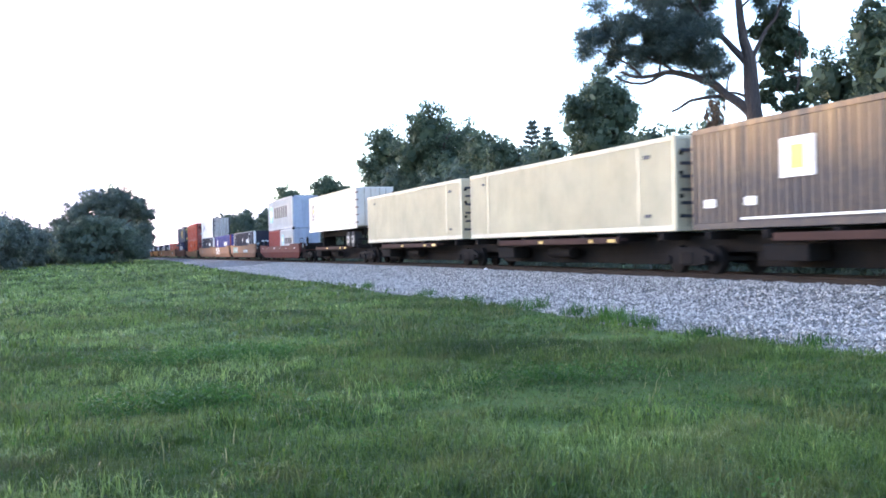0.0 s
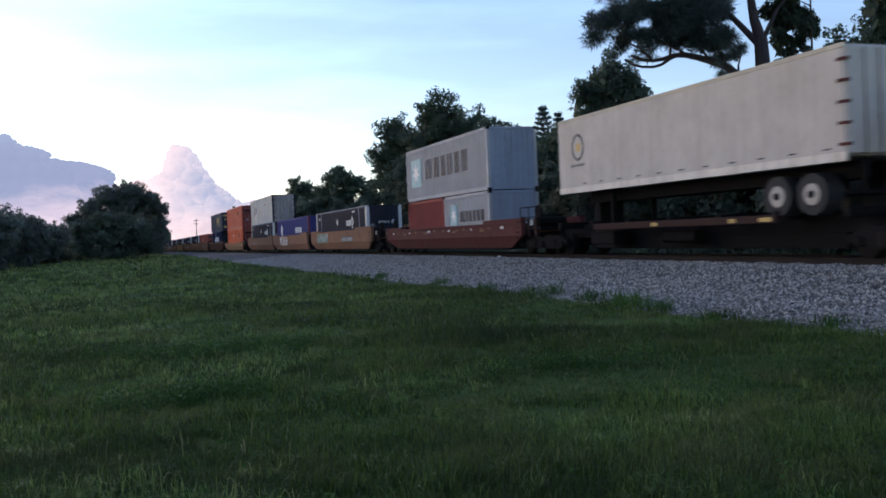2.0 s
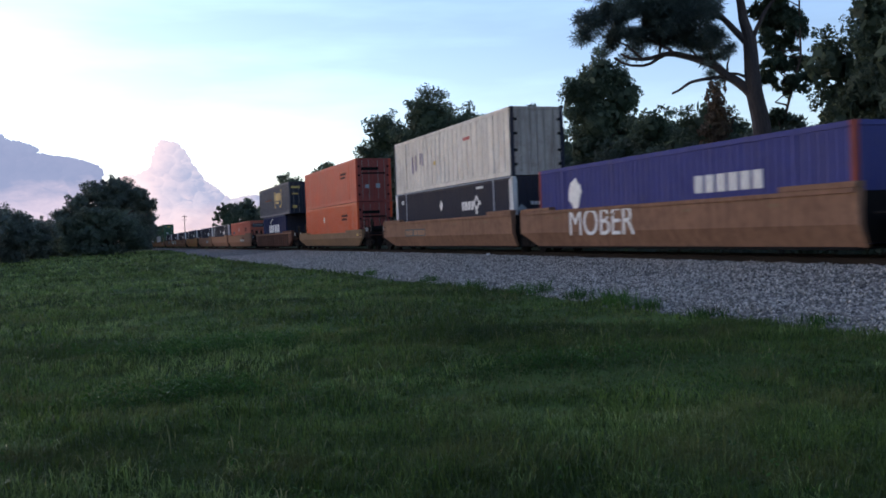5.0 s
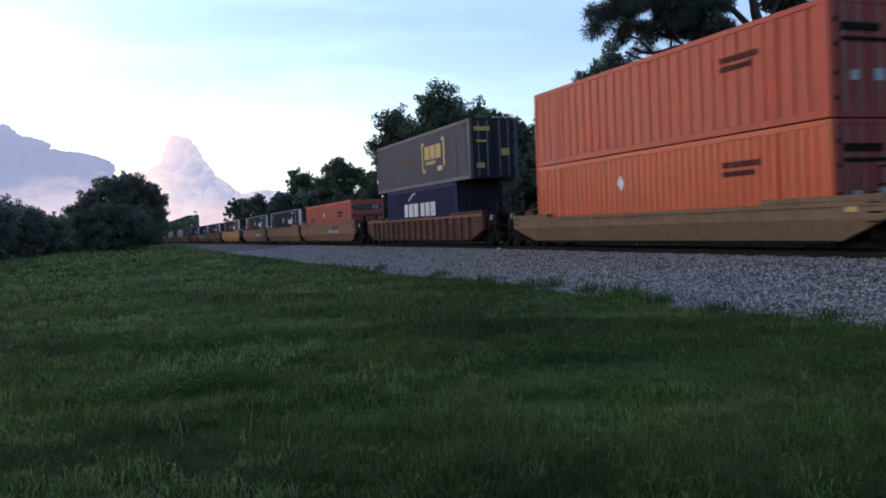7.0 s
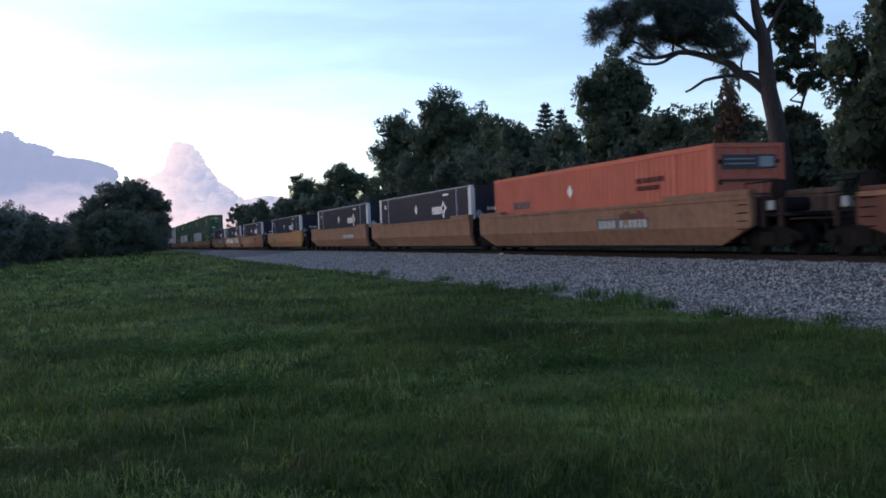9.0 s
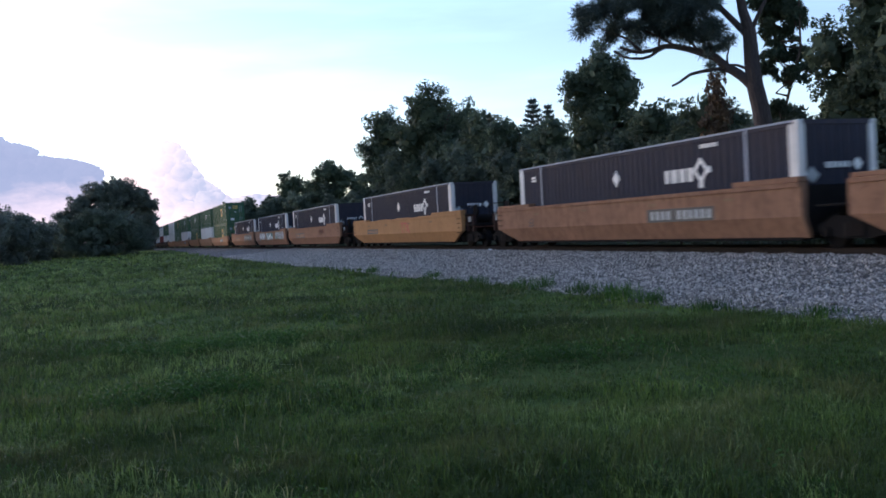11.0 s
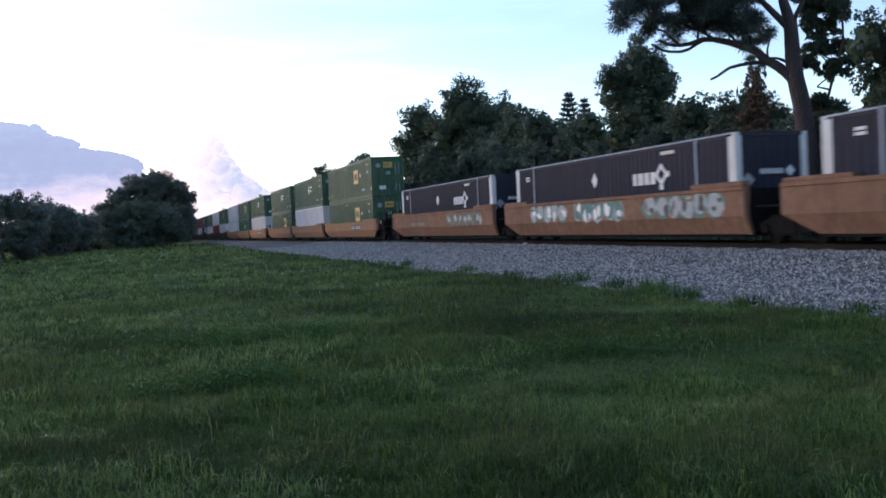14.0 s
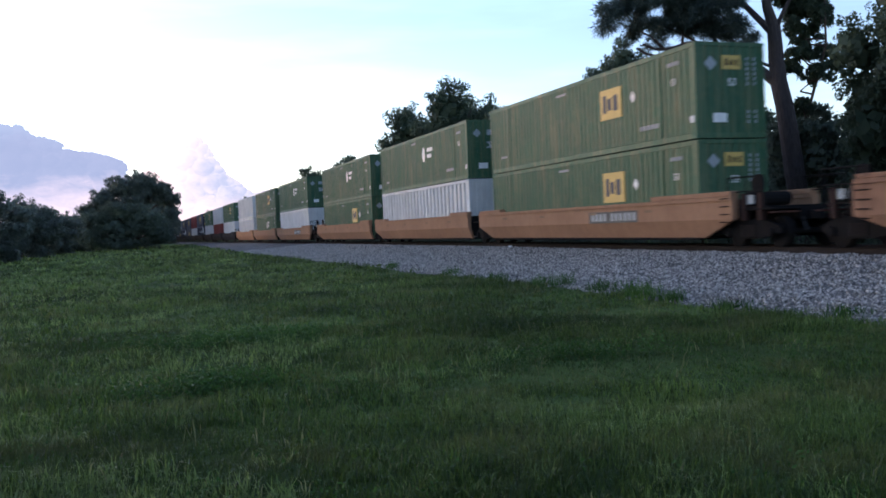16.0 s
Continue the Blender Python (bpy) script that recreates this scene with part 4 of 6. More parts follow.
def build_well_car(paint_key, top, front, back, ribs=0, label="", crease=0.80, half=8.08, lip=True):
    """A well car round a 53-foot well. front and back: what ends it, 'joint' (shares a bogie) or 'coupler' (-y and +y end)."""
    car = tagged(new("well_car"), label, "railway car", "well cars of the train")
    b = half + 0.1
    shapes = {("joint", -1): (half + 0.30, half + 0.28, 0.27), ("joint", 1): (half + 1.30, b, 0.80)}       # top corner, bottom corner, height of the slanted cut
    f0, f1, fz = shapes.get((front, -1), (half + 1.88, half + 0.25, 0.78))
    r0, r1, rz = shapes.get((back, 1), (half + 1.88, half + 0.25, 0.78))
    for sx in (-1, 1):
        bm = bmesh.new()
        secs = []
        for y, zb in ((-f0, fz + 0.02), (-f0 + 0.02, fz), (-f1 + 0.03, 0.26), (r1, 0.26), (r0 - 0.02, rz), (r0, rz + 0.02)):
            cr = max(crease, zb + 0.01)
            inn = 1.50 - 0.22 * (cr - zb) / max(0.01, crease - 0.26)
            secs.append([bm.verts.new((sx * x, y, z)) for x, z in ((1.30, top), (1.50, top), (1.50, cr), (inn, zb), (inn - 0.10, zb), (1.34, cr))])
        for s, t in zip(secs, secs[1:]):
            for i in range(6):
                j = (i + 1) % 6
                bm.faces.new((s[i], s[j], t[j], t[i]))
        bm.faces.new(secs[0]); bm.faces.new(secs[-1][::-1])
        bmesh.ops.recalc_face_normals(bm, faces=bm.faces)
        wall = part("side_wall", bm, M[paint_key], car)
        if lip:
            part("top_chord", boxed((sx * 1.27, sx * 1.54, -f0 + 0.05, r0 - 0.05, top - 0.10, top + 0.02), bevel=0.012), M["tan" if ribs else paint_key], wall)
        part("bottom_sill", boxed((sx * 1.20, sx * 1.33, -b, b, 0.20, 0.28), bevel=0.01), M["iron"], wall)
        if ribs:
            for k in range(ribs):
                y = -8.3 + 16.6 * k / (ribs - 1)
                part("rib", boxed((sx * 1.33, sx * 1.63, y - 0.045, y + 0.045, 0.30, top - 0.1), bevel=0.012), M["wornrust"], wall)
        if paint_key == "yellow" and sx < 0:
            for y in (-4.6, -0.6, 3.2):
                part("top_plate", boxed((sx * 1.26, sx * 1.50, y - 1.0, y + 1.0, top + 0.02, top + 0.06), bevel=0.01), M[paint_key], wall)
        # raised caps over the ends of the well
        part("end_cap", boxed((sx * 1.24, sx * 1.52, -f0 + 0.05, -half + 2.3, top + 0.02, top + 0.17), bevel=0.02), M[paint_key], wall)
        part("end_cap", boxed((sx * 1.24, sx * 1.52, half - 1.3, r0 - 0.1, top + 0.02, top + 0.14), bevel=0.02), M[paint_key], wall)
        pieces("lashing_plate", [(sx * 1.502, sx * 1.512, q - 0.22, q + 0.22, top - 0.32, top - 0.24) for q in (-5.6, -1.9, 2.4, 6.2)], M["beige"], wall)
    part("well_floor", boxed((-1.25, 1.25, -b, b, 0.22, 0.28)), M["iron"], car)
    for sy, kind in ((-1, front), (1, back)):
        y0 = sy * (half + (0.12 if (kind, sy) == ("joint", -1) else 0.35))
        part("bulkhead", boxed((-1.3, 1.3, min(y0, y0 + sy * 0.12), max(y0, y0 + sy * 0.12), 0.35, top - 0.05), bevel=0.01), M["iron"], car)
        reach = half + (1.75 if kind == "joint" else 3.35)
        ys = sorted((y0, sy * reach))
        part("end_sill", boxed((-0.4, 0.4, ys[0], ys[1], 0.72, 1.05), (-1.3, 1.3, ys[0] + 0.05, min(ys[1], ys[0] + 1.2) if sy < 0 else ys[0] + 1.2, 1.02, 1.08), bevel=0.015), M["iron"], car)
        if kind == "coupler":
            part("platform", boxed((-1.25, 1.25, *sorted((sy * (half + 1.2), sy * (half + 3.1))), 1.08, 1.13), bevel=0.01), M["iron"], car)
            part("air_reservoir", rods(((-0.7, sy * (half + 1.5), 1.35), (0.7, sy * (half + 1.5), 1.35), 0.2), n=12), M["iron"], car)
            pieces("end_bracket", [(-1.3, -1.15, *sorted((sy * (half + q), sy * (half + q + 0.14))), 0.75, 1.5) for q in (2.0, 2.7)], M["sooty"], car)
            part("end_plate", boxed((-1.32, -1.28, *sorted((sy * (half + 2.25), sy * (half + 2.55))), 1.2, 1.45)), M["spraygrey"], car, "small pale plate")
            part("cut_lever", rods(((-1.35, sy * (half + 3.25), 0.95), (1.35, sy * (half + 3.25), 0.95), 0.025), n=6), M["rusty"], car)
            part("brake_hose", rods(((-0.35, sy * (half + 3.3), 0.85), (-0.4, sy * (half + 3.55), 0.45), 0.03), n=6), M["tyre"], car)
            part("coupler", boxed((-0.14, 0.14, *sorted((sy * (half + 3.2), sy * (half + 3.7))), 0.72, 0.98), bevel=0.03), M["iron"], car)
            rail = []
            for x in (-1.35, 1.35):
                for q in (1.5, 2.3, 3.05):
                    rail.append(((x, sy * (half + q), 1.15), (x, sy * (half + q), 1.95), 0.02))
                rail.append(((x, sy * (half + 1.5), 1.95), (x, sy * (half + 3.05), 1.95), 0.02))
                rail.append(((x, sy * (half + 1.5), 1.55), (x, sy * (half + 3.05), 1.55), 0.02))
            for r in rail:
                part("rail_post" if r[0][2] < 1.2 else "handrail", rods(r, n=6), M["iron"], car)
            part("brake_wheel", rods(((-0.9, sy * (half + 2.2), 1.75), (-0.82, sy * (half + 2.2), 1.75), 0.28), ((-0.85, sy * (half + 2.2), 1.1), (-0.85, sy * (half + 2.2), 1.75), 0.04), n=14), M["iron"], car)
            build_bogie(car, sy * (half + 2.1))
        elif sy > 0:
            build_bogie(car, sy * (half + 1.5))
        for k in range(4 if kind == "coupler" else 0):
            part("ladder_rung", rods(((-1.54, sy * (half + 1.35), 0.72 + 0.22 * k), (-1.54, sy * (half + 1.75), 0.72 + 0.22 * k), 0.016), n=6), M["iron"], car)
    return car


def build_spine_car(front, back, length=16.3):
    """A low skeleton car: centre sill, outriggers, side ledges and bogies."""
    car = tagged(new("spine_car"), "low rust-brown skeleton flat car", "railway car", "spine cars of the train")
    h = length / 2
    part("centre_sill", boxed((-0.35, 0.35, -h - 0.6, h + 0.6, 0.62, 1.12), (-0.35, 0.35, -h + 1.8, h - 1.8, 0.22, 0.64), bevel=0.02), M["iron"], car)
    for sx in (-1, 1):
        part("side_ledge", boxed((sx * 1.05, sx * 1.42, -h * 0.62, h * 0.55, 1.0, 1.12), (sx * 1.36, sx * 1.44, -h * 0.62, h * 0.55, 0.93, 1.14), bevel=0.012), M["sooty"], car, "dark brown side ledge")
        pieces("ledge_mark", [(sx * 1.442, sx * 1.447, q, q + w, 0.97, 1.08) for q, w in ((-h * 0.6, 0.5), (-h * 0.42, 0.3), (h * 0.05, 0.35))], M["goldmark"], car, "faded yellow mark")
    for k in range(7):
        y = -h * 0.9 + 2 * h * 0.9 * k / 6
        part("outrigger", boxed((-1.3, 1.3, y - 0.12, y + 0.12, 1.0, 1.24), bevel=0.02), M["iron"], car)
    part("equipment_box", boxed((-1.25, -0.5, h * 0.42, h * 0.62, 0.4, 0.85), bevel=0.03), M["iron"], car, "black equipment box")
    part("air_tank", rods(((-0.8, -0.9, 0.62), (-0.8, 0.9, 0.62), 0.2), n=12), M["iron"], car)
    for sy, kind in ((-1, front), (1, back)):
        if kind == "bogie":
            build_bogie(car, sy * (h + 0.25))
    return car


def build_container(length, side, end=None, pitch=0.30, depth=0.030, posts=None, label="", wide=2.5, tall=2.896, bands=True, end_style="plain", name="shipping_container", rails=None, post_w=0.16, sills=None):
    """A steel box: two pressed walls, ends, roof, rails, corner posts and castings. The wall at -x faces the field; -y is its rear."""
    box_ = tagged(new(name), label, "container", "containers on the train")
    h, w = length / 2, wide / 2
    end = end or side
    posts = posts or side
    for sx in (-1, 1):
        v, f = corrugated(length - 2 * post_w, tall - 0.32, pitch, depth)
        v = [((-1 if sx < 0 else 1) * (w - 0.012 - x), y, z + 0.18) for x, y, z in v]
        part("side_panel", raw_mesh("side_panel", v, f if sx > 0 else [q[::-1] for q in f], M[side]), None, box_)
        part("bottom_rail", boxed((sx * (w - 0.09), sx * w, -h + post_w, h - post_w, 0, 0.19), bevel=0.01), M[sills or side], box_)
        part("top_rail", boxed((sx * (w - 0.07), sx * w, -h + post_w, h - post_w, tall - 0.15, tall), bevel=0.01), M[rails or side], box_)
        for sy in (-1, 1):
            pst = part("corner_post", boxed((sx * (w - max(0.15, post_w * 0.6)), sx * w, sy * (h - post_w), sy * h, 0.1, tall - 0.1), bevel=0.012), M[posts], box_)
            for z in (0, tall - 0.12):
                part("corner_casting", boxed((sx * (w - 0.17), sx * (w + 0.004), sy * (h - 0.18), sy * (h + 0.004), z, z + 0.12), bevel=0.015), M["iron"] if length < 14 else M[posts], pst)
        if length > 15 and bands:
            for y in (-6.1, 6.1):
                part("lifting_post", boxed((sx * (w - 0.05), sx * (w + 0.006), y - 0.09, y + 0.09, 0.0, tall - 0.002), bevel=0.01), M[side], box_)
    part("roof", boxed((-w + 0.07, w - 0.07, -h + 0.02, h - 0.02, tall - 0.06, tall - 0.02)), M[side], box_)
    part("floor_pan", boxed((-w + 0.09, w - 0.09, -h + 0.05, h - 0.05, 0.04, 0.16)), M["iron"], box_)
    for sy in (-1, 1):
        if sy < 0 and end_style == "doors":
            for sx in (-1, 1):
                d = part("door", boxed((sx * 0.015, sx * (w - 0.16), -h + 0.04, -h + 0.09, 0.16, tall - 0.12), bevel=0.01), M[end], box_)
                for q in (0.32, 0.78):
                    part("lock_rod", rods(((sx * q, -h + 0.015, 0.12), (sx * q, -h + 0.015, tall - 0.1), 0.018), n=6), M["steel"], d)
                pieces("hinge", [(sx * (w - 0.30), sx * (w - 0.15), -h + 0.015, -h + 0.045, z, z + 0.12) for z in (0.4, 1.0, 1.7, 2.3)], M["iron"], d)
        else:
            v, f = corrugated(wide - 0.3, tall - 0.26, 0.28, 0.03)
            v = [(y, sy * (h - 0.02 - x), z + 0.15) for x, y, z in v]
            part("end_panel", raw_mesh("end_panel", v, f, M[end]), None, box_)
        ends = sorted((sy * (h - 0.12), sy * (h - 0.004)))
        part("end_sill", boxed((-w + 0.15, w - 0.15, *ends, 0.0, 0.16), bevel=0.01), M[end], box_)
        part("end_header", boxed((-w + 0.15, w - 0.15, *ends, tall - 0.13, tall), bevel=0.01), M[end], box_)
    box_["half"], box_["w"] = h, w
    return box_


def pieces(name, dims, material, parent, label="", bevel=0.0):
    """Each box a part of its own."""
    for d in dims:
        part(name, boxed(d, bevel=bevel), material, parent, label)


def side_marks(box_, items, material, name="letter_bar", label=""):
    w = -box_["w"] - 0.001
    pieces(name, [(w - 0.004, w + 0.02, *it) for it in items], M[material], box_, label)


def end_marks(box_, items, material, name="end_marking", label=""):
    h = box_["half"]
    pieces(name, [(x0, x1, -h - 0.006, -h + 0.02, z0, z1) for x0, x1, z0, z1 in items], M[material], box_, label)


def diamond(box_, y, z, r, material="mark"):
    bm = bmesh.new()
    w = box_["w"] + 0.004
    vs = [bm.verts.new((-w, y + a * r * 0.8, z + b * r)) for a, b in ((0, 1), (0.9, 0.08), (0.9, -0.08), (0, -1), (-0.9, -0.08), (-0.9, 0.08))]
    f = bm.faces.new(vs)
    r_ = bmesh.ops.extrude_face_region(bm, geom=[f])
    bmesh.ops.translate(bm, verts=[v for v in r_["geom"] if isinstance(v, bmesh.types.BMVert)], vec=(0.02, 0, 0))
    return part("placard", bm, M[material], box_, "pale diamond placard")


def end_diamond(box_, x, z, r, material):
    bm = bmesh.new()
    h = box_["half"] + 0.005
    vs = [bm.verts.new((x + a * r, -h, z + b * r)) for a, b in ((0, 1), (1, 0), (0, -1), (-1, 0))]
    r_ = bmesh.ops.extrude_face_region(bm, geom=[bm.faces.new(vs)])
    bmesh.ops.translate(bm, verts=[v for v in r_["geom"] if isinstance(v, bmesh.types.BMVert)], vec=(0, 0.02, 0))
    part("placard", bm, M[material], box_, "pale diamond placard")


def make_navy():
    c = build_container(16.15, "navy", "navy", 0.30, 0.028, "white", "dark navy container with white corner posts", post_w=0.36)
    for sx in (-1, 1):
        for q in (-6.1, 6.1):
            part("stacking_post", boxed((sx * 1.2, sx * 1.264, q - 0.05, q + 0.05, 0.12, 2.85)), M["greyend"], c, "thin grey stacking post")
        # pale strip that paints the sky's highlight along the top edge
        part("sky_lit_cap", boxed((sx * 1.17, sx * 1.256, -7.9, 7.9, 2.85, 2.9)), M["greyend"], c, "thin pale strip painting the sky-lit top edge")
    diamond(c, 0.55, 2.0, 0.28)
    side_marks(c, letters(-2.3, 1.64, 0.40, (0.5, 0.75, 0.65, 0.65)), "mark", label="white lettering bars")
    bm = bmesh.new()
    for a, b, c2, d in ((0, 1, 1, 0), (1, 0, 0, -1), (0, -1, -1, 0), (-1, 0, 0, 1)):
        quad = [(a * 0.38, b * 0.38), (c2 * 0.38, d * 0.38), (c2 * 0.22, d * 0.22), (a * 0.22, b * 0.22)]
        lo = [bm.verts.new((-1.264, -4.1 + p, 1.93 + q)) for p, q in quad]
        hi = [bm.verts.new((-1.245, -4.1 + p, 1.93 + q)) for p, q in quad]
        bm.faces.new(lo)
        for k in range(4):
            bm.faces.new((lo[k], hi[k], hi[(k + 1) % 4], lo[(k + 1) % 4]))
    bmesh.ops.recalc_face_normals(bm, faces=bm.faces)
    for y, z in ((-4.47, 1.93), (-4.1, 1.52)):
        box(bm, -1.262, -1.25, y - 0.1, y + 0.1, z - 0.09, z + 0.09)
    part("emblem", bm, M["mark"], c, "white diamond-ring emblem")
    side_marks(c, letters(-4.1, 2.56, 0.11, (0.6,) * 8), "mark")
    side_marks(c, [(6.6, 6.95, 2.42, 2.5), (6.6, 6.95, 2.3, 2.38)], "mark")
    end_marks(c, [(-0.4 + 0.16 * k, -0.3 + 0.16 * k, 1.67, 1.82) for k in range(5)], "mark")
    end_diamond(c, 0.62, 1.75, 0.17, "mark")
    end_diamond(c, -0.85, 1.5, 0.22, "spraygrey")
    return c


def make_green(emblem="goldmark"):
    c = build_container(16.15, "green", "green", 0.30, 0.028, "green", "dark green weathered container with ribbed walls", end_style="plain")
    if emblem == "goldmark":
        e = part("emblem", bars(-1.251, [(-3.75, -2.3, 1.2, 2.25)]), M["goldmark"], c, "faded yellow square emblem")
        part("emblem_letter", bars(-1.256, [(-2.72, -2.5, 1.42, 2.05), (-3.08, -2.8, 1.5, 1.92), (-3.5, -3.2, 1.45, 2.0)]), M["darkmark"], e)
        end_marks(c, [(-0.3, 0.37, 2.08, 2.5)], "goldmark", "end_emblem", "yellow square emblem")
        end_marks(c, [(-0.2, -0.08, 2.18, 2.40), (-0.02, 0.12, 2.2, 2.36), (0.18, 0.28, 2.18, 2.38)], "darkmark", "emblem_letter")
        diamond(c, -4.5, 1.75, 0.2)
    else:
        part("emblem", blob(-1.262, -1.1, 1.75, 0.3, 0.45, 12), M["mark"], c, "pale round emblem")
        side_marks(c, [(-2.6, -1.7, 1.9, 2.1), (-2.4, -1.7, 1.55, 1.75)], "mark")
        end_marks(c, [(-0.15, 0.2, 2.15, 2.42), (0.3, 0.95, 2.2, 2.27), (-0.2, 0.9, 1.75, 1.82), (-0.2, 0.8, 1.5, 1.57), (0.2, 0.5, 0.9, 1.1)], "spraygrey")
    end_diamond(c, -0.7, 2.25, 0.22, "spraygrey")
    h = c["half"] + 0.004
    number = wording("53", 0.32, 0, 0, 0, M["mark"], c, "size_number")
    number.matrix_basis = Matrix.Translation((-0.12, -h, 1.58)) @ Matrix(((1, 0, 0, 0), (0, 0, -1, 0), (0, 1, 0, 0), (0, 0, 0, 1)))
    wording("53", 0.30, -1.252, -6.75, 1.75, M["mark"], c, "size_number")
    end_marks(c, [(-0.65, -0.17, 0.48, 0.76)], "mark", "data_plate", "white data plate")
    for col in (0.58, 0.84):
        end_marks(c, [(col, col + 0.07, z, z + 0.10) for z in (0.45, 0.6, 0.75, 1.6, 1.75, 1.9, 2.05, 2.2, 2.35)], "spraygrey")
    side_marks(c, letters(-6.6, 2.35, 0.12, (0.6,) * 6) + letters(-4.9, 0.55, 0.14, (0.7,) * 8), "spraygrey")
    side_marks(c, letters(1.2, 2.52, 0.09, (0.7,) * 9) + letters(6.9, 0.6, 0.10, (0.7,) * 6), "spraygrey")
    side_marks(c, [(-7.95, -7.75, 0.5, 0.7)], "mark")
    return c


def make_orange(key, ribs, label):
    c = build_container(16.15, key, "red" if key in ("orange", "vivid") else key, ribs, 0.030, key, label, end_style="doors")
    side_marks(c, letters(-3.9, 1.98, 0.17, (0.9,) * 8) + letters(-3.9, 1.74, 0.15, (1.0,) * 7), "maroon", label="dark lettering bars")
    if key in ("orange", "vivid"):
        end_marks(c, [(-0.85, 0.35, 2.1, 2.3), (-0.85, 0.8, 1.85, 1.95)], "iron")
        end_marks(c, [(0.15, 0.45, 0.9, 1.2), (-0.6, -0.35, 0.9, 1.15)], "spraygrey", "placard")
    else:
        h = c["half"]
        for z in (0.55, 0.98, 1.42, 1.84):
            part("door_rib", boxed((-1.02, 1.02, -h - 0.05, -h + 0.03, z, z + 0.12), bevel=0.015), M[key], c)
            # dark line drawn right below each rib
            end_marks(c, [(-1.02, 1.02, z - 0.06, z - 0.005)], "darkmark", "rib_dark_line")
        end_marks(c, [(-0.95, 0.95, 2.14, 2.56)], "darkmark", "door_panel", "dark lettered panel")
        pieces("panel_mark", [(0.35, 0.85, -h - 0.012, -h, 2.2, 2.5), (-0.85, 0.2, -h - 0.012, -h, 2.42, 2.45), (-0.85, 0.2, -h - 0.012, -h, 2.28, 2.31)], M["spraygrey"], c)
    return c


def star(y, z, size):
    """A flat seven-pointed star on a side wall."""
    bm = bmesh.new()
    hub = bm.verts.new((-1.263, y, z))
    pts = []
    for k in range(14):
        a, r = math.pi / 2 + k * math.pi / 7, size if k % 2 == 0 else size * 0.35
        pts.append(bm.verts.new((-1.258, y + r * math.cos(a), z + r * math.sin(a))))
    for k in range(14):
        bm.faces.new((hub, pts[k], pts[(k + 1) % 14]))
    return bm


def spray(car, seed, groups, scale=1.0):
    """Sprayed letters that cannot be read: a filled shape, strokes over it and a dark edge."""
    rnd = random.Random(seed)
    for y0, y1, (ground, stroke, edge) in groups:
        y = y0
        while y > y1:
            w = rnd.uniform(0.6, 0.95)
            wide, tall = w * 0.62, 0.66 * scale * rnd.uniform(0.85, 1.05)
            part("graffiti_shadow", blob(-1.502, y - w / 2 + 0.05, 1.16 + rnd.uniform(-0.05, 0.05), wide, tall * 0.52 + 0.05, rnd.random(), 9), M[edge], car)
            part("graffiti_letter", blob(-1.506, y - w / 2, 1.19 + rnd.uniform(-0.06, 0.06), wide * 0.85, tall * 0.52, rnd.random(), 9), M[ground], car, "sprayed graffiti letter")
            for _ in range(2):
                part("graffiti_stroke", blob(-1.510, y - w * rnd.uniform(0.2, 0.8), 1.19 + rnd.uniform(-0.2, 0.2), rnd.uniform(0.05, 0.2), rnd.uniform(0.06, 0.22) * scale, rnd.random(), 7), M[stroke], car)
            y -= w


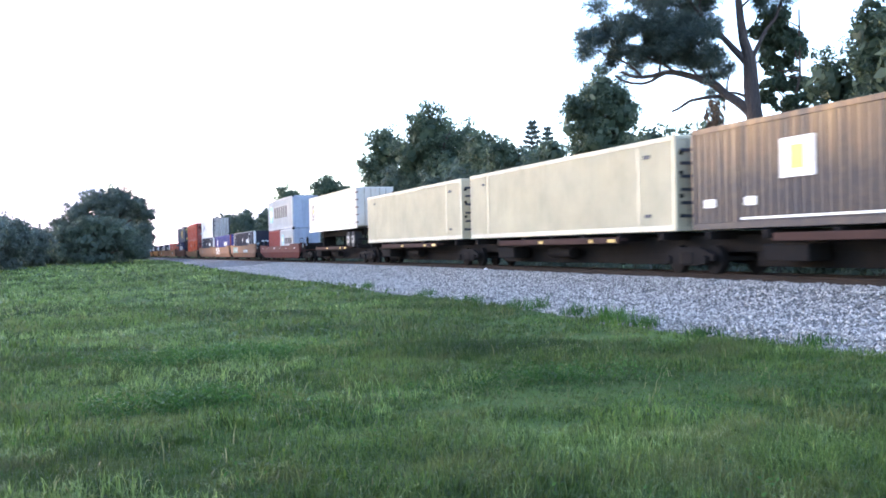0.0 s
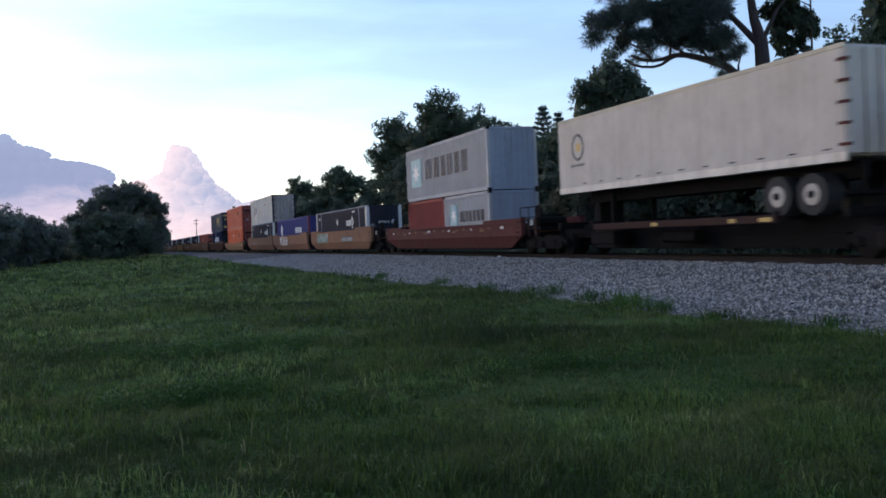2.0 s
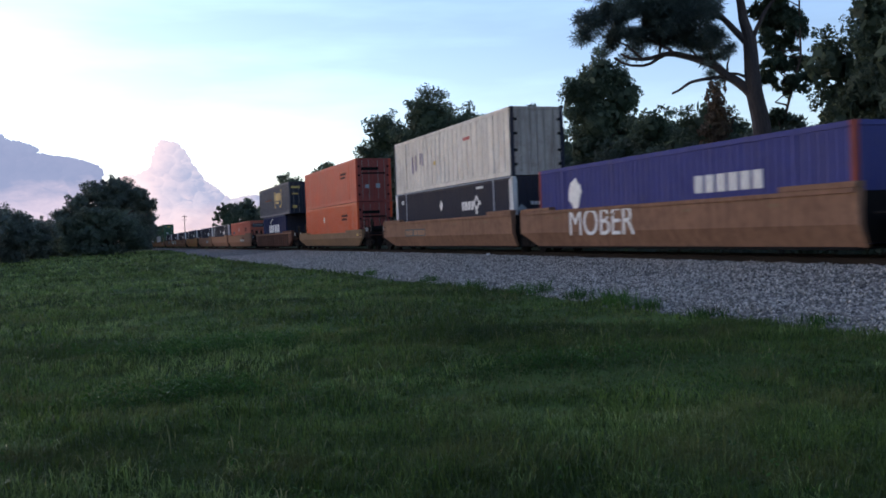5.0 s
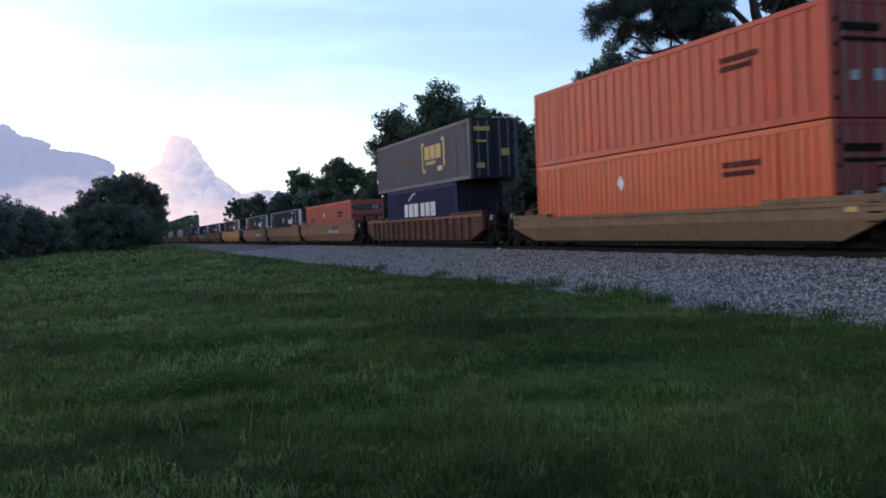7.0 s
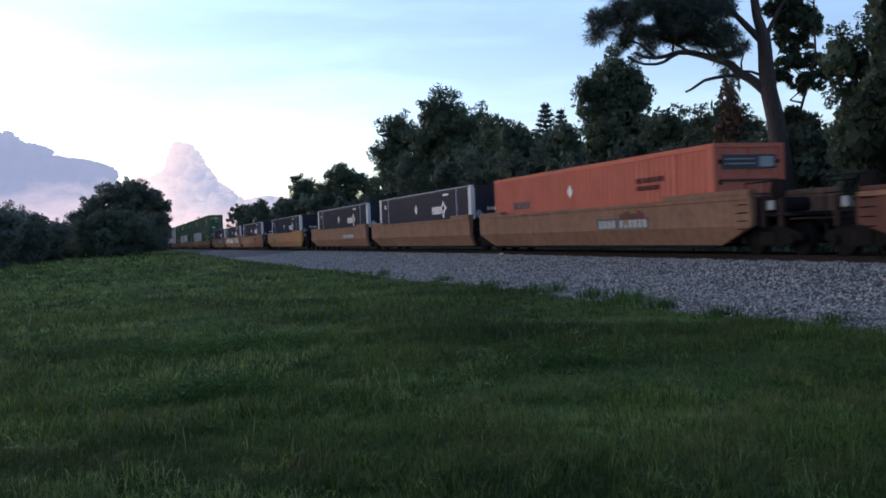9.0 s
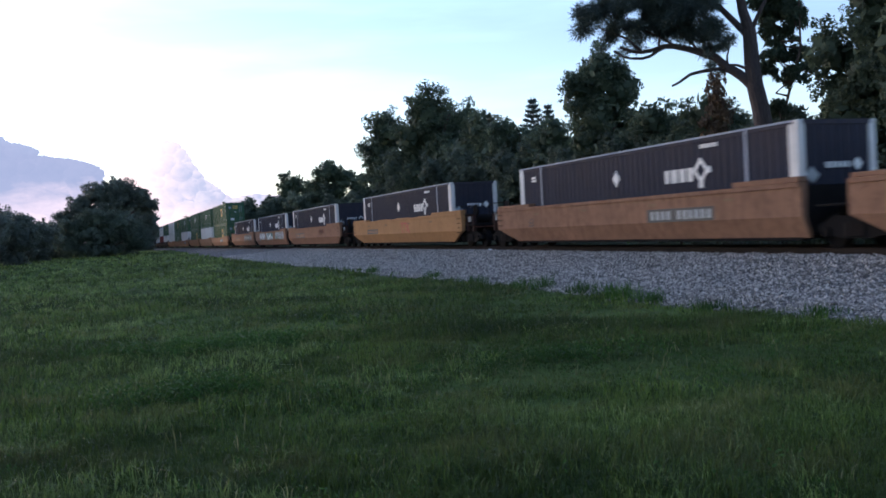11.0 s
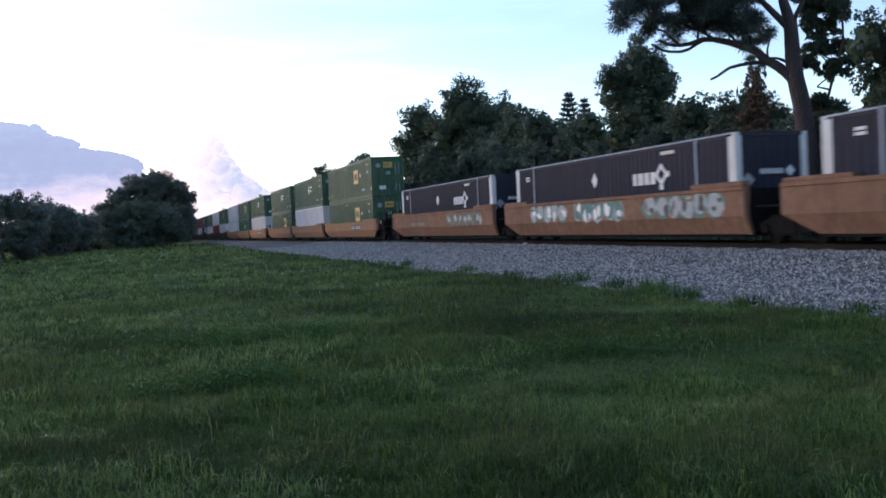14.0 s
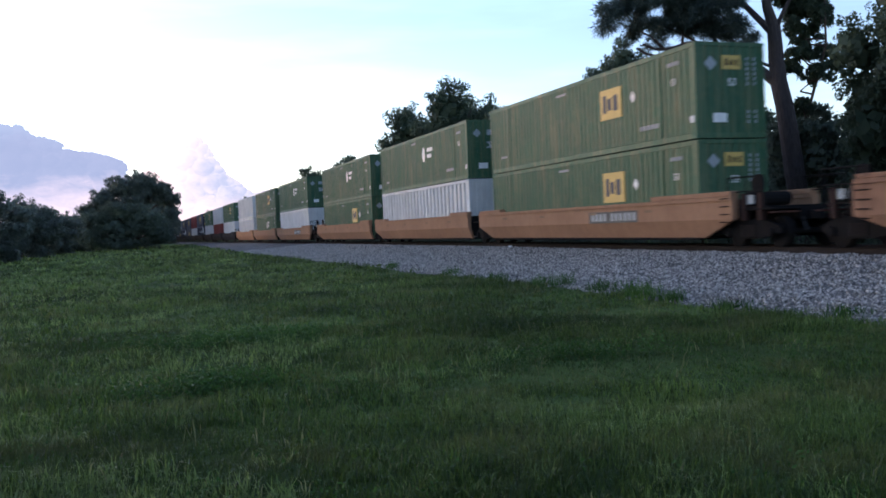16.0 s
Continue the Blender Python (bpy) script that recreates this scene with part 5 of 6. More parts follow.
def build_train():
    h = 8.075
    z_low = RAIL + 0.32
    z_up = z_low + 2.93

    def put(box_, right, z, length=16.15):
        return rolling(box_, right + length / 2, z)

    def again(src, right, z, length=16.15):
        return rolling(copy_thing(src, pose(0, 0, 0)), right + length / 2, z)

    # --- boxes and a trailer on skeleton cars
    z_sp = RAIL + 1.28
    black = put(build_container(16.15, "black", "black", 0.30, 0.03, "black", "sooty black container with bronze sheen painted along the top"), 6.35, z_sp)
    side_marks(black, [(3.15, 4.35, 1.25, 2.25)], "mark", "emblem", "white square emblem panel")
    part("emblem_core", bars(-1.256, [(3.5, 4.0, 1.45, 2.05)]), M["goldmark"], black)
    side_marks(black, [(-5.9, 5.9, 0.24, 0.30)], "mark", "stripe", "thin pale stripe")
    side_marks(black, [(7.0, 7.5, 0.62, 0.85), (5.3, 5.75, 0.62, 0.85)], "mark")
    cream = build_container(16.15, "cream", "cream", 0.22, 0.05, "cream", "cream container with finely ribbed walls", end_style="doors", rails="palecream", sills="palecream")
    side_marks(cream, [(-6.75, -6.35, 2.3, 2.42), (-6.75, -6.4, 0.45, 0.55), (6.4, 6.7, 2.35, 2.45)], "darkmark")
    put(cream, 23.3, z_sp)
    end_marks(cream, [(-1.05, 1.05, z, z + 0.10) for z in (0.4, 0.8, 1.2, 1.6, 2.0, 2.4)], "darkmark", "door_bar", "dark horizontal door bars")
    again(cream, 40.6, z_sp)
    for right, f, b in ((6.35, "bogie", "none"), (23.3, "bogie", "none"), (40.6, "bogie", "bogie"), (58.6, "bogie", "bogie")):
        rolling(build_spine_car(f, b), right + h, RAIL)
    build_trailer(59.25)

    # --- stacked boxes in well cars
    grey = build_container(12.19, "grey", "greyend", 0.28, 0.036, "grey", "light grey container with a star panel")
    sq = part("emblem", bars(-1.251, [(3.45, 5.25, 0.75, 2.3)]), M["lightblue"], grey, "light blue square panel")
    part("star", star(4.35, 1.55, 0.68), M["mark"], sq, "white star")
    side_marks(grey, letters(2.75, 1.1, 1.05, (0.95, 0.8, 0.6, 0.65, 0.65, 0.75)), "darkmark", label="dark grey lettering bars")
    put(grey, 81.0, z_low + 2.625, 12.19)
    half_grey = build_container(6.06, "grey", "greyend", 0.28, 0.036, "grey", "short light grey container with a star panel", tall=2.591)
    sq = part("emblem", bars(-1.251, [(1.15, 2.15, 1.1, 2.1)]), M["lightblue"], half_grey, "light blue square panel")
    part("star", star(1.65, 1.6, 0.42), M["mark"], sq, "white star")
    side_marks(half_grey, letters(0.8, 1.25, 0.52, (0.95, 0.8, 0.6, 0.65, 0.65, 0.75)), "darkmark")
    put(half_grey, 81.0, z_low, 6.06)
    put(build_container(6.06, "red", "red", 0.28, 0.036, "red", "short oxide-red container with pressed walls", tall=2.591), 87.1, z_low, 6.06)

    navy = make_navy()
    put(navy, 102.5, z_low)
    bluebox = build_container(16.15, "blue", "blue", 0.30, 0.028, "red", "blue container with white lettering")
    side_marks(bluebox, letters(-2.0, 1.5, 0.5, (0.7,) * 6), "mark")
    part("emblem", blob(-1.262, 5.2, 1.9, 0.5, 0.6, 9), M["mark"], bluebox)
    put(bluebox, 122.15, z_low)
    again(navy, 140.75, z_low)
    pale = build_container(16.15, "stained", "rustend", 0.62, 0.035, "navy", "stained off-white container with rust marks", end_style="doors")
    side_marks(pale, [(4.75, 4.95, 1.0, 1.9), (4.2, 4.45, 1.1, 1.95), (3.5, 3.65, 1.4, 2.0), (3.1, 3.3, 1.3, 1.95)], "ghost", "ghost_lettering", "faded purple lettering patch")
    side_marks(pale, [(1.2, 1.5, 1.2, 1.4)], "goldmark")
    side_marks(pale, [(-3.5, -2.7, 2.0, 2.15)], "sprayred")
    put(pale, 140.75, z_up)
    upper = make_orange("orange", 0.55, "orange container with broad ribs")
    put(upper, 165.6, z_up)
    lower = make_orange("vivid", 0.35, "orange container with fine ribs")
    diamond(lower, 1.6, 1.9, 0.28)
    put(lower, 165.6, z_low)
    slate = build_container(16.15, "slate", "navy", 0.30, 0.04, "slate", "dark grey container with a yellow framed emblem", end_style="doors")
    side_marks(slate, letters(-1.4, 1.4, 0.72, (0.95, 0.95, 0.95)), "goldmark", label="yellow lettering bars")
    side_marks(slate, [(-1.05, -0.9, 0.8, 2.35), (-1.25, -1.05, 2.2, 2.35), (-4.5, -4.35, 0.9, 2.4), (-4.35, -4.1, 2.25, 2.4), (-1.4, -1.05, 0.7, 0.9), (-4.1, -3.4, 0.7, 0.95)], "goldmark", "emblem_frame")
    side_marks(slate, letters(-1.5, 1.12, 0.16, (0.8,) * 9), "goldmark")
    side_marks(slate, letters(4.4, 1.55, 0.15, (0.9,) * 20), "wornrust")
    end_marks(slate, [(-1.0, -0.2, 2.3, 2.5), (-0.9, -0.4, 1.75, 1.85), (0.4, 0.8, 1.1, 1.45), (-0.9, -0.5, 0.5, 0.75)], "goldmark")
    put(slate, 188.95, z_up)
    deep = build_container(12.19, "deepblue", "navy", 0.28, 0.045, "deepblue", "dark blue container with white lettering")
    side_marks(deep, letters(2.6, 1.3, 0.75, (0.8, 0.95, 0.85)) + letters(-0.35, 1.3, 0.75, (0.8, 0.85, 0.95)), "mark", label="white lettering bars")
    part("emblem", rods(((-1.256, 1.7, 2.25), (-1.256, 0.9, 2.6), 0.05), ((-1.256, 0.9, 2.6), (-1.256, 0.5, 2.62), 0.04)), M["mark"], deep)
    put(deep, 190.95, z_low, 12.19)
    single = make_orange("salmon", 0.30, "faded orange container with ribbed walls")
    diamond(single, 0.8, 2.0, 0.25)
    side_marks(single, letters(6.0, 1.5, 0.3, (0.6,) * 6), "darkmark")
    put(single, 212.6, z_low)
    for right in (231.7, 250.95, 275.1, 298.9, 318.55, 337.75):
        again(navy, right, z_low)
    green, green_b = make_green(), make_green("mark")
    put(green, 361.9, z_low)
    again(green, 361.9, z_up)
    put(green_b, 381.2, z_up)
    ribbed = build_container(16.15, "white", "white", 0.62, 0.11, "white", "white container with deep ribs")
    put(ribbed, 381.2, z_low)
    redbox = build_container(16.15, "red", "red", 0.30, 0.03, "red", "dark red container with ribbed walls")
    put(redbox, 503.7, z_low)
    again(ribbed, 503.7, z_up)
    for right, lo, up in ((400.2, green, green_b), (423.5, ribbed, green_b), (442.7, green_b, green), (462.0, ribbed, ribbed), (484.5, ribbed, green),
                          (523.0, ribbed, green), (546.0, navy, slate), (565.2, ribbed, redbox), (584.5, slate, slate), (607.0, navy, slate), (626.2, slate, navy), (645.4, navy, slate)):
        again(lo, right, z_low)
        again(up, right, z_up)

    # --- the well cars
    tan = "tan well car with a stained side wall"
    kinds = {}
    rows = [(78.95, "maroon", 1.36, "coupler", "coupler", 0, "dark maroon well car with worn lettering"),
            (102.5, "tan", 1.62, "coupler", "joint", 0, tan), (122.15, "tan", 1.62, "joint", "joint", 0, tan), (140.75, "tan", 1.62, "joint", "coupler", 0, tan),
            (165.6, "beige", 1.18, "coupler", "coupler", 0, "low beige well car with a smooth side"),
            (188.95, "rusty", 1.50, "coupler", "coupler", 17, "rust-brown well car with upright ribs"),
            (212.6, "tan", 1.62, "coupler", "joint", 0, tan), (231.7, "tan", 1.62, "joint", "joint", 0, tan), (250.95, "tan", 1.62, "joint", "coupler", 0, tan),
            (275.1, "yellow", 1.62, "coupler", "coupler", 0, "bright yellow well car with red spray letters")]
    for first in (298.9, 361.9, 423.5):
        for k, (f, b) in enumerate((("coupler", "joint"), ("joint", "joint"), ("joint", "coupler"))):
            rows.append((first + k * 19.3, "tan" if first < 350 else "tanlight", 1.62 if first < 350 else 1.42, f, b, 0, tan))
    for first in (484.5, 546.0, 607.0):
        for k, (f, b) in enumerate((("coupler", "joint"), ("joint", "joint"), ("joint", "coupler"))):
            rows.append((first + k * 19.25, "darkcar", 1.42, f, b, 0, "dark grimy well car"))
    for right, key, top, f, b, ribs, label in rows:
        sig = (key, top, f, b, ribs)
        if sig not in kinds or key in ("tan",) and right < 350:
            kinds[sig] = c = build_well_car(key, top, f, b, ribs, label, crease=0.30 if ribs else 0.80)
        else:
            c = copy_thing(kinds[sig], pose(0, 0, 0))
        rolling(c, right + h, RAIL)
        if key == "tan" and right in (102.5, 140.75, 212.6, 250.95, 298.9) or right == 361.9 or abs(right - 337.5) < 0.3:
            dull = right in (140.75, 298.9) or right > 330 and right < 340
            dy, dz = (5.2, -0.12) if dull else (-2.2, -0.12)
            sign = part("number_panel", boxed((-1.504, -1.48, dy - 2.75, dy + 0.6, dz + 0.92, dz + 1.32)), M["sprayblack"], c, "black number panel with pale bars")
            pieces("number_bar", [(-1.508, -1.49, dy + q, dy + q + 0.19, dz + 0.99, dz + 1.25) for q in (-2.62, -2.33, -2.04, -1.75, -1.46, -1.17, -0.65, -0.36, -0.07, 0.22)], M["tanlight" if dull else "spraygrey"], sign)
        if key == "maroon":
            rnd = random.Random(9)
            for k in range(16):
                y = 8.6 - k * 1.08 + rnd.uniform(-0.2, 0.2)
                part("worn_label", boxed((-1.504, -1.48, y - rnd.uniform(0.15, 0.4), y, 1.12, 1.12 + rnd.uniform(0.06, 0.12))), M["beige" if k % 3 else "mark"], c, "worn pale stencil bar")
        if key == "beige":
            part("jack_pad", boxed((-1.53, -1.49, -9.1, -8.75, 0.95, 1.15), bevel=0.01), M["goldmark"], c, "pale yellow end panel")
        if right == 122.15:
            wording("MOBER", 1.35, -1.503, 5.3, 0.68, M["mark"], c, "graffiti")
        if right == 275.1:
            wording("TTK", 0.85, -1.503, -0.5, 0.82, M["sprayred"], c, "graffiti")
            part("number_panel", boxed((-1.504, -1.48, 4.2, 6.5, 0.84, 1.12)), M["sprayblack"], c, "dark number panel with pale bars")
            pieces("number_bar", [(-1.508, -1.49, 4.32 + 0.23 * k, 4.45 + 0.23 * k, 0.90, 1.06) for k in range(9)], M["tanlight"], c)
        if abs(right - 318.2) < 0.3:
            spray(c, 21, ((6.4, 3.4, ("spraygrey", "mark", "sprayteal")), (2.2, -1.2, ("sprayteal", "mark", "spraygrey")), (-3.0, -7.0, ("spraygrey", "sprayblack", "sprayteal"))), 1.2)
        if abs(right - 337.5) < 0.3:
            spray(c, 22, ((-1.4, -6.1, ("slimegreen", "spraygrey", "sprayblack")),), 1.2)
            bm = star(-6.7, 1.1, 0.36)
            bmesh.ops.translate(bm, verts=bm.verts, vec=(-0.25, 0, 0))
            part("graffiti_star", bm, M["spraygrey"], c, "pale sprayed star")
        if right == 102.5:
            spray(c, 23, ((6.8, 3.6, ("sprayteal", "spraygrey", "sprayteal")),), 1.25)
        if right == 212.6 or right == 298.9:
            spray(c, 25, ((-3.2, -4.4, ("rusty", "beige", "rusty")),), 0.6)
        if right == 250.95:
            wording("53", 0.42, -1.503, 6.9, 0.85, M["sprayblack"], c, "size_number")
    return


def build_trailer(right):
    """A white box trailer carried on a skeleton car: body, doors, tandem wheels, landing legs."""
    L, w, z0, z1 = 14.6, 1.3, 1.12, 4.0
    t = tagged(new("semi_trailer"), "white dusty box trailer riding on a flat car", "trailer")
    h = L / 2
    part("body", boxed((-w, w, -h + 0.05, h, z0 + 0.25, z1), bevel=0.03), M["trailerwhite"], t)
    for sx in (-1, 1):
        part("bottom_rail", boxed((sx * (w - 0.05), sx * (w + 0.02), -h, h, z0 + 0.12, z0 + 0.34), bevel=0.01), M["stained"], t, "dirty bottom rail")
        part("top_rail", boxed((sx * (w - 0.05), sx * (w + 0.015), -h, h, z1 - 0.1, z1 + 0.02), bevel=0.01), M["palecream"], t)
        d = part("door", boxed((sx * 0.02, sx * (w - 0.04), -h - 0.03, -h + 0.05, z0 + 0.3, z1 - 0.05), bevel=0.01), M["trailerwhite"], t, "white rear door")
        part("lock_rod", rods(*[((sx * q, -h - 0.05, z0 + 0.3), (sx * q, -h - 0.05, z1 - 0.1), 0.02) for q in (0.3, 0.75)], n=6), M["steel"], d)
        pieces("hinge", [(sx * (w - 0.12), sx * (w + 0.02), -h - 0.05, -h + 0.25, z, z + 0.08) for z in (1.6, 2.1, 2.6, 3.1, 3.6)], M["maroon"], d, "dark red hinge")
    bm = bmesh.new()
    turn = [k * math.tau / 16 for k in range(17)]
    for a0, a1 in zip(turn, turn[1:]):
        quad = [(r * math.cos(a), r * 1.1 * math.sin(a)) for r, a in ((0.46, a0), (0.46, a1), (0.36, a1), (0.36, a0))]
        lo = [bm.verts.new((-w - 0.005, 5.78 + p, 2.9 + q)) for p, q in quad]
        hi = [bm.verts.new((-w + 0.01, 5.78 + p, 2.9 + q)) for p, q in quad]
        bm.faces.new(lo)
        for k in (0, 2):
            bm.faces.new((lo[k], hi[k], hi[k + 1], lo[k + 1]))
    bmesh.ops.recalc_face_normals(bm, faces=bm.faces)
    part("emblem", bm, M["darkmark"], t, "dark ring emblem")
    part("emblem_core", boxed((-w - 0.004, -w + 0.01, 5.6, 5.95, 2.75, 3.05)), M["goldmark"], t)
    pieces("letter_bar", [(-w - 0.004, -w + 0.01, q, q + 0.08, 2.2, 2.3) for q in np.arange(5.3, 6.3, 0.12)], M["darkmark"], t)
    for k in range(11):
        part("panel_seam", boxed((-w - 0.006, -w + 0.01, -h + 1.2 * (k + 1) - 0.02, -h + 1.2 * (k + 1) + 0.02, z0 + 0.34, z1 - 0.1)), M["trailerwhite"], t)
        part("rub_mark", boxed((-w - 0.004, -w + 0.01, -h + 1.2 * k + 0.5, -h + 1.2 * k + 0.78, z0 + 0.42, z0 + 0.46)), M["darkmark"], t, "small dark mark")
    part("chassis", boxed((-0.55, -0.4, -h + 0.2, h - 1.0, 0.85, z0 + 0.14), (0.4, 0.55, -h + 0.2, h - 1.0, 0.85, z0 + 0.14), bevel=0.01), M["iron"], t)
    for y in (-h + 1.25, -h + 2.5):
        part("axle", rods(((-1.0, y, 0.52), (1.0, y, 0.52), 0.07)), M["iron"], t)
        for sx in (-1, 1):
            wl = part("wheel", rods(((sx * 0.72, y, 0.52), (sx * 1.26, y, 0.52), 0.52), n=24), M["tyre"], t, "black tyre")
            part("rim", rods(((sx * 1.2, y, 0.52), (sx * 1.275, y, 0.52), 0.31, 0.27), n=16), M["rim"], wl, "pale rim")
            part("hub", rods(((sx * 1.27, y, 0.52), (sx * 1.31, y, 0.52), 0.1), n=10), M["iron"], wl)
    for sx in (-1, 1):
        part("landing_leg", boxed((sx * 0.75, sx * 0.9, h - 3.2, h - 3.05, 0.05, z0 + 0.2), (sx * 0.68, sx * 0.97, h - 3.27, h - 2.98, 0.0, 0.06), bevel=0.01), M["iron"], t)
    part("hitch_stand", boxed((-0.5, 0.5, h - 1.6, h - 1.2, 0.0, z0 + 0.25), (-0.5, 0.5, h - 2.4, h - 1.2, 0.0, 0.12), bevel=0.02), M["iron"], t, "black hitch stand")
    part("bumper", boxed((-1.2, 1.2, -h, -h + 0.1, 0.45, 0.55), (-0.8, -0.7, -h, -h + 0.1, 0.5, z0 + 0.2), (0.7, 0.8, -h, -h + 0.1, 0.5, z0 + 0.2), bevel=0.01), M["iron"], t)
    rolling(t, right + h, RAIL + 1.08)


# ---- sky's clouds and small things ----
def build_clouds():
    """Far cloud backdrop: puffs heaped under an outline, the evening light painted into their glow."""
    far = 4200.0

    def glow(name, low, body, rim, z0, z1, lining, lit, veil=None):
        m, nt, b = nodes_of(name)
        v = coords(nt)
        sep = nt.nodes.new("ShaderNodeSeparateXYZ")
        nt.links.new(v, sep.inputs[0])
        n = fuzz(nt, coords(nt, (1, 1, 3.0)), 0.005, 7, 0.6)
        k = nt.nodes.new("ShaderNodeMath"); k.operation = "MULTIPLY_ADD"; k.inputs[1].default_value = 240
        nt.links.new(n, k.inputs[0]); nt.links.new(sep.outputs[2], k.inputs[2])
        c = mixed(nt, ramp(nt, k.outputs[0], z0 + 90, z0 + 240), low, body)
        c = mixed(nt, ramp(nt, k.outputs[0], z1 + 20, z1 + 190), c, rim)
        # faces turned up and sunward get a paler glow, painted by normal
        geo, dot = nt.nodes.new("ShaderNodeNewGeometry"), nt.nodes.new("ShaderNodeVectorMath")
        dot.operation = "DOT_PRODUCT"
        dot.inputs[1].default_value = (-0.09, 0.0, 0.05)
        nt.links.new(geo.outputs["Normal"], dot.inputs[0])
        w = nt.nodes.new("ShaderNodeMath"); w.operation = "MULTIPLY_ADD"; w.inputs[1].default_value = 1.0
        nt.links.new(fuzz(nt, coords(nt, (1, 1, 1.6)), 0.0075, 8, 0.6), w.inputs[0]); nt.links.new(dot.outputs["Value"], w.inputs[2])
        k2 = nt.nodes.new("ShaderNodeMath"); k2.operation = "MULTIPLY"; k2.inputs[1].default_value = lit
        nt.links.new(ramp(nt, w.outputs[0], 0.36, 0.78), k2.inputs[0])
        c = mixed(nt, k2.outputs[0], c, lining)
        if veil:             # paints the flank towards the sun pale, so it melts into the bright sky
            j = nt.nodes.new("ShaderNodeMath"); j.operation = "MULTIPLY_ADD"; j.inputs[1].default_value = 200
            nt.links.new(n, j.inputs[0]); nt.links.new(sep.outputs[0], j.inputs[2])
            c = mixed(nt, ramp(nt, j.outputs[0], 250, 470), veil, c)
        e = nt.nodes.new("ShaderNodeEmission")
        nt.links.new(c, e.inputs[0])
        e.inputs[1].default_value = CLOUD
        nt.links.new(e.outputs[0], nt.nodes["Material Output"].inputs[0])
        return m

    def cloud(name, label, outline, floor, seed, material, grain):
        rnd = np.random.RandomState(seed)
        co, fa, col = [], [], 0
        az = outline[0][0]
        while az < outline[-1][0]:
            col += 1
            top = np.interp(az, [p[0] for p in outline], [p[1] for p in outline])
            el = floor
            while el < top - 0.04:
                if top - el > 1.6 and col % 4:
                    el += 0.4
                    continue
                r = min(max(grain * rnd.uniform(0.7, 1.5), 0.42 * (top - el)), 0.25 + 0.5 * (top - el))
                e = min(el, top - r * 0.75)
                R = far * radians(r)
                d = far + rnd.uniform(-120, 120)
                c = np.array((d * math.sin(radians(az + rnd.randn() * 0.08)), d * math.cos(radians(az)), d * math.tan(radians(e))))
                nu, nv, k0 = 11, 7, len(co)
                for j in range(nv + 1):
                    th = math.pi * (0.02 + 0.96 * j / nv)
                    for i in range(nu):
                        ph = i * math.tau / nu
                        u = Vector((math.sin(th) * math.cos(ph), math.sin(th) * math.sin(ph), math.cos(th) * 0.8))
                        f = 1 + 0.35 * noise.noise(u * 1.7 + Vector(c) * 0.01) + 0.16 * noise.noise(u * 4 + Vector(c) * 0.02)
                        co.append(tuple(c + np.array(u) * R * f))
                for j in range(nv):
                    for i in range(nu):
                        i2 = (i + 1) % nu
                        fa.append((k0 + j * nu + i, k0 + (j + 1) * nu + i, k0 + (j + 1) * nu + i2, k0 + j * nu + i2))
                el += r * 0.9
            az += grain * 0.6 if -9 < az < 15 else 0.8
        ob = new(name, fast_mesh(name, np.array(co), np.array(fa), material, True))
        tagged(ob, label, "cloud", kind="structure")
    cloud("backdrop_cloud_tower", "towering cumulus cloud with pink evening light",
          [(0.0, 3.4), (1.5, 4.0), (2.6, 4.1), (3.3, 4.6), (3.55, 5.9), (3.9, 6.1), (4.5, 5.95), (4.85, 5.4), (5.25, 4.7), (5.9, 3.8), (6.5, 3.3), (7.1, 2.8), (7.6, 2.45), (8.2, 2.6), (9.0, 2.7), (10.5, 2.5), (12.5, 1.9), (14, 1.2)],
          0.5, 2, glow("pink cloud", (0.52, 0.41, 0.40), (0.27, 0.310, 0.39), (0.44, 0.43, 0.46), 60, 440, (0.60, 0.54, 0.53), 0.7, (0.66, 0.55, 0.52)), 0.28)
    cloud("backdrop_cloud_bank", "flat-topped mauve cloud bank in the evening sky",
          [(-30, 6.0), (-20, 7.0), (-8, 6.9), (-5.8, 6.7), (-5.3, 6.7), (-5.0, 6.2), (-3.6, 5.9), (-3.3, 5.35), (-2.2, 5.2), (-1.0, 5.0), (0.12, 4.65), (0.3, 4.0)],
          1.0, 6, glow("mauve cloud", (0.50, 0.44, 0.47), (0.185, 0.232, 0.325), (0.22, 0.285, 0.38), 150, 480, (0.25, 0.285, 0.375), 0.35), 0.34)


def build_small_things():
    pole = tagged(new("utility_pole"), "distant timber utility pole with cross-arms", "utility pole")
    x, y = 246 * math.sin(radians(4.85)), 246 * math.cos(radians(4.85))
    pole.matrix_basis = pose(x, y, 0)
    part("post", rods(((0, 0, -0.5), (0, 0, 8.3), 0.12, 0.08)), M["tie"], pole)
    bit = tagged(new("litter", mesh_of("litter", boxed((-0.09, 0.09, -0.07, 0.07, 0, 0.09), bevel=0.03), M["litter"])), "small white scrap lying beside the rail", "litter")
    bit.matrix_basis = pose(16.35, 37.9, 0.45, 0, 0, 30)
    part("cross_arm", boxed((-0.65, 0.65, -0.06, 0.06, 7.8, 7.95), bevel=0.01), M["tie"], pole)
    part("cross_arm", boxed((-0.55, 0.55, -0.06, 0.06, 7.0, 7.12), bevel=0.01), M["tie"], pole)


def motions():
    for ob, y, z in MOVING:
        rows = []
        for k in range(9):
            t = END * k / 8
            here = y - SPEED * t
            tilt = math.degrees(math.atan((grade(here + 8) - grade(here - 8)) / 16))
            rows.append((t, pose(TRACK, here, z + grade(here), tilt)))
        walk(ob, rows)


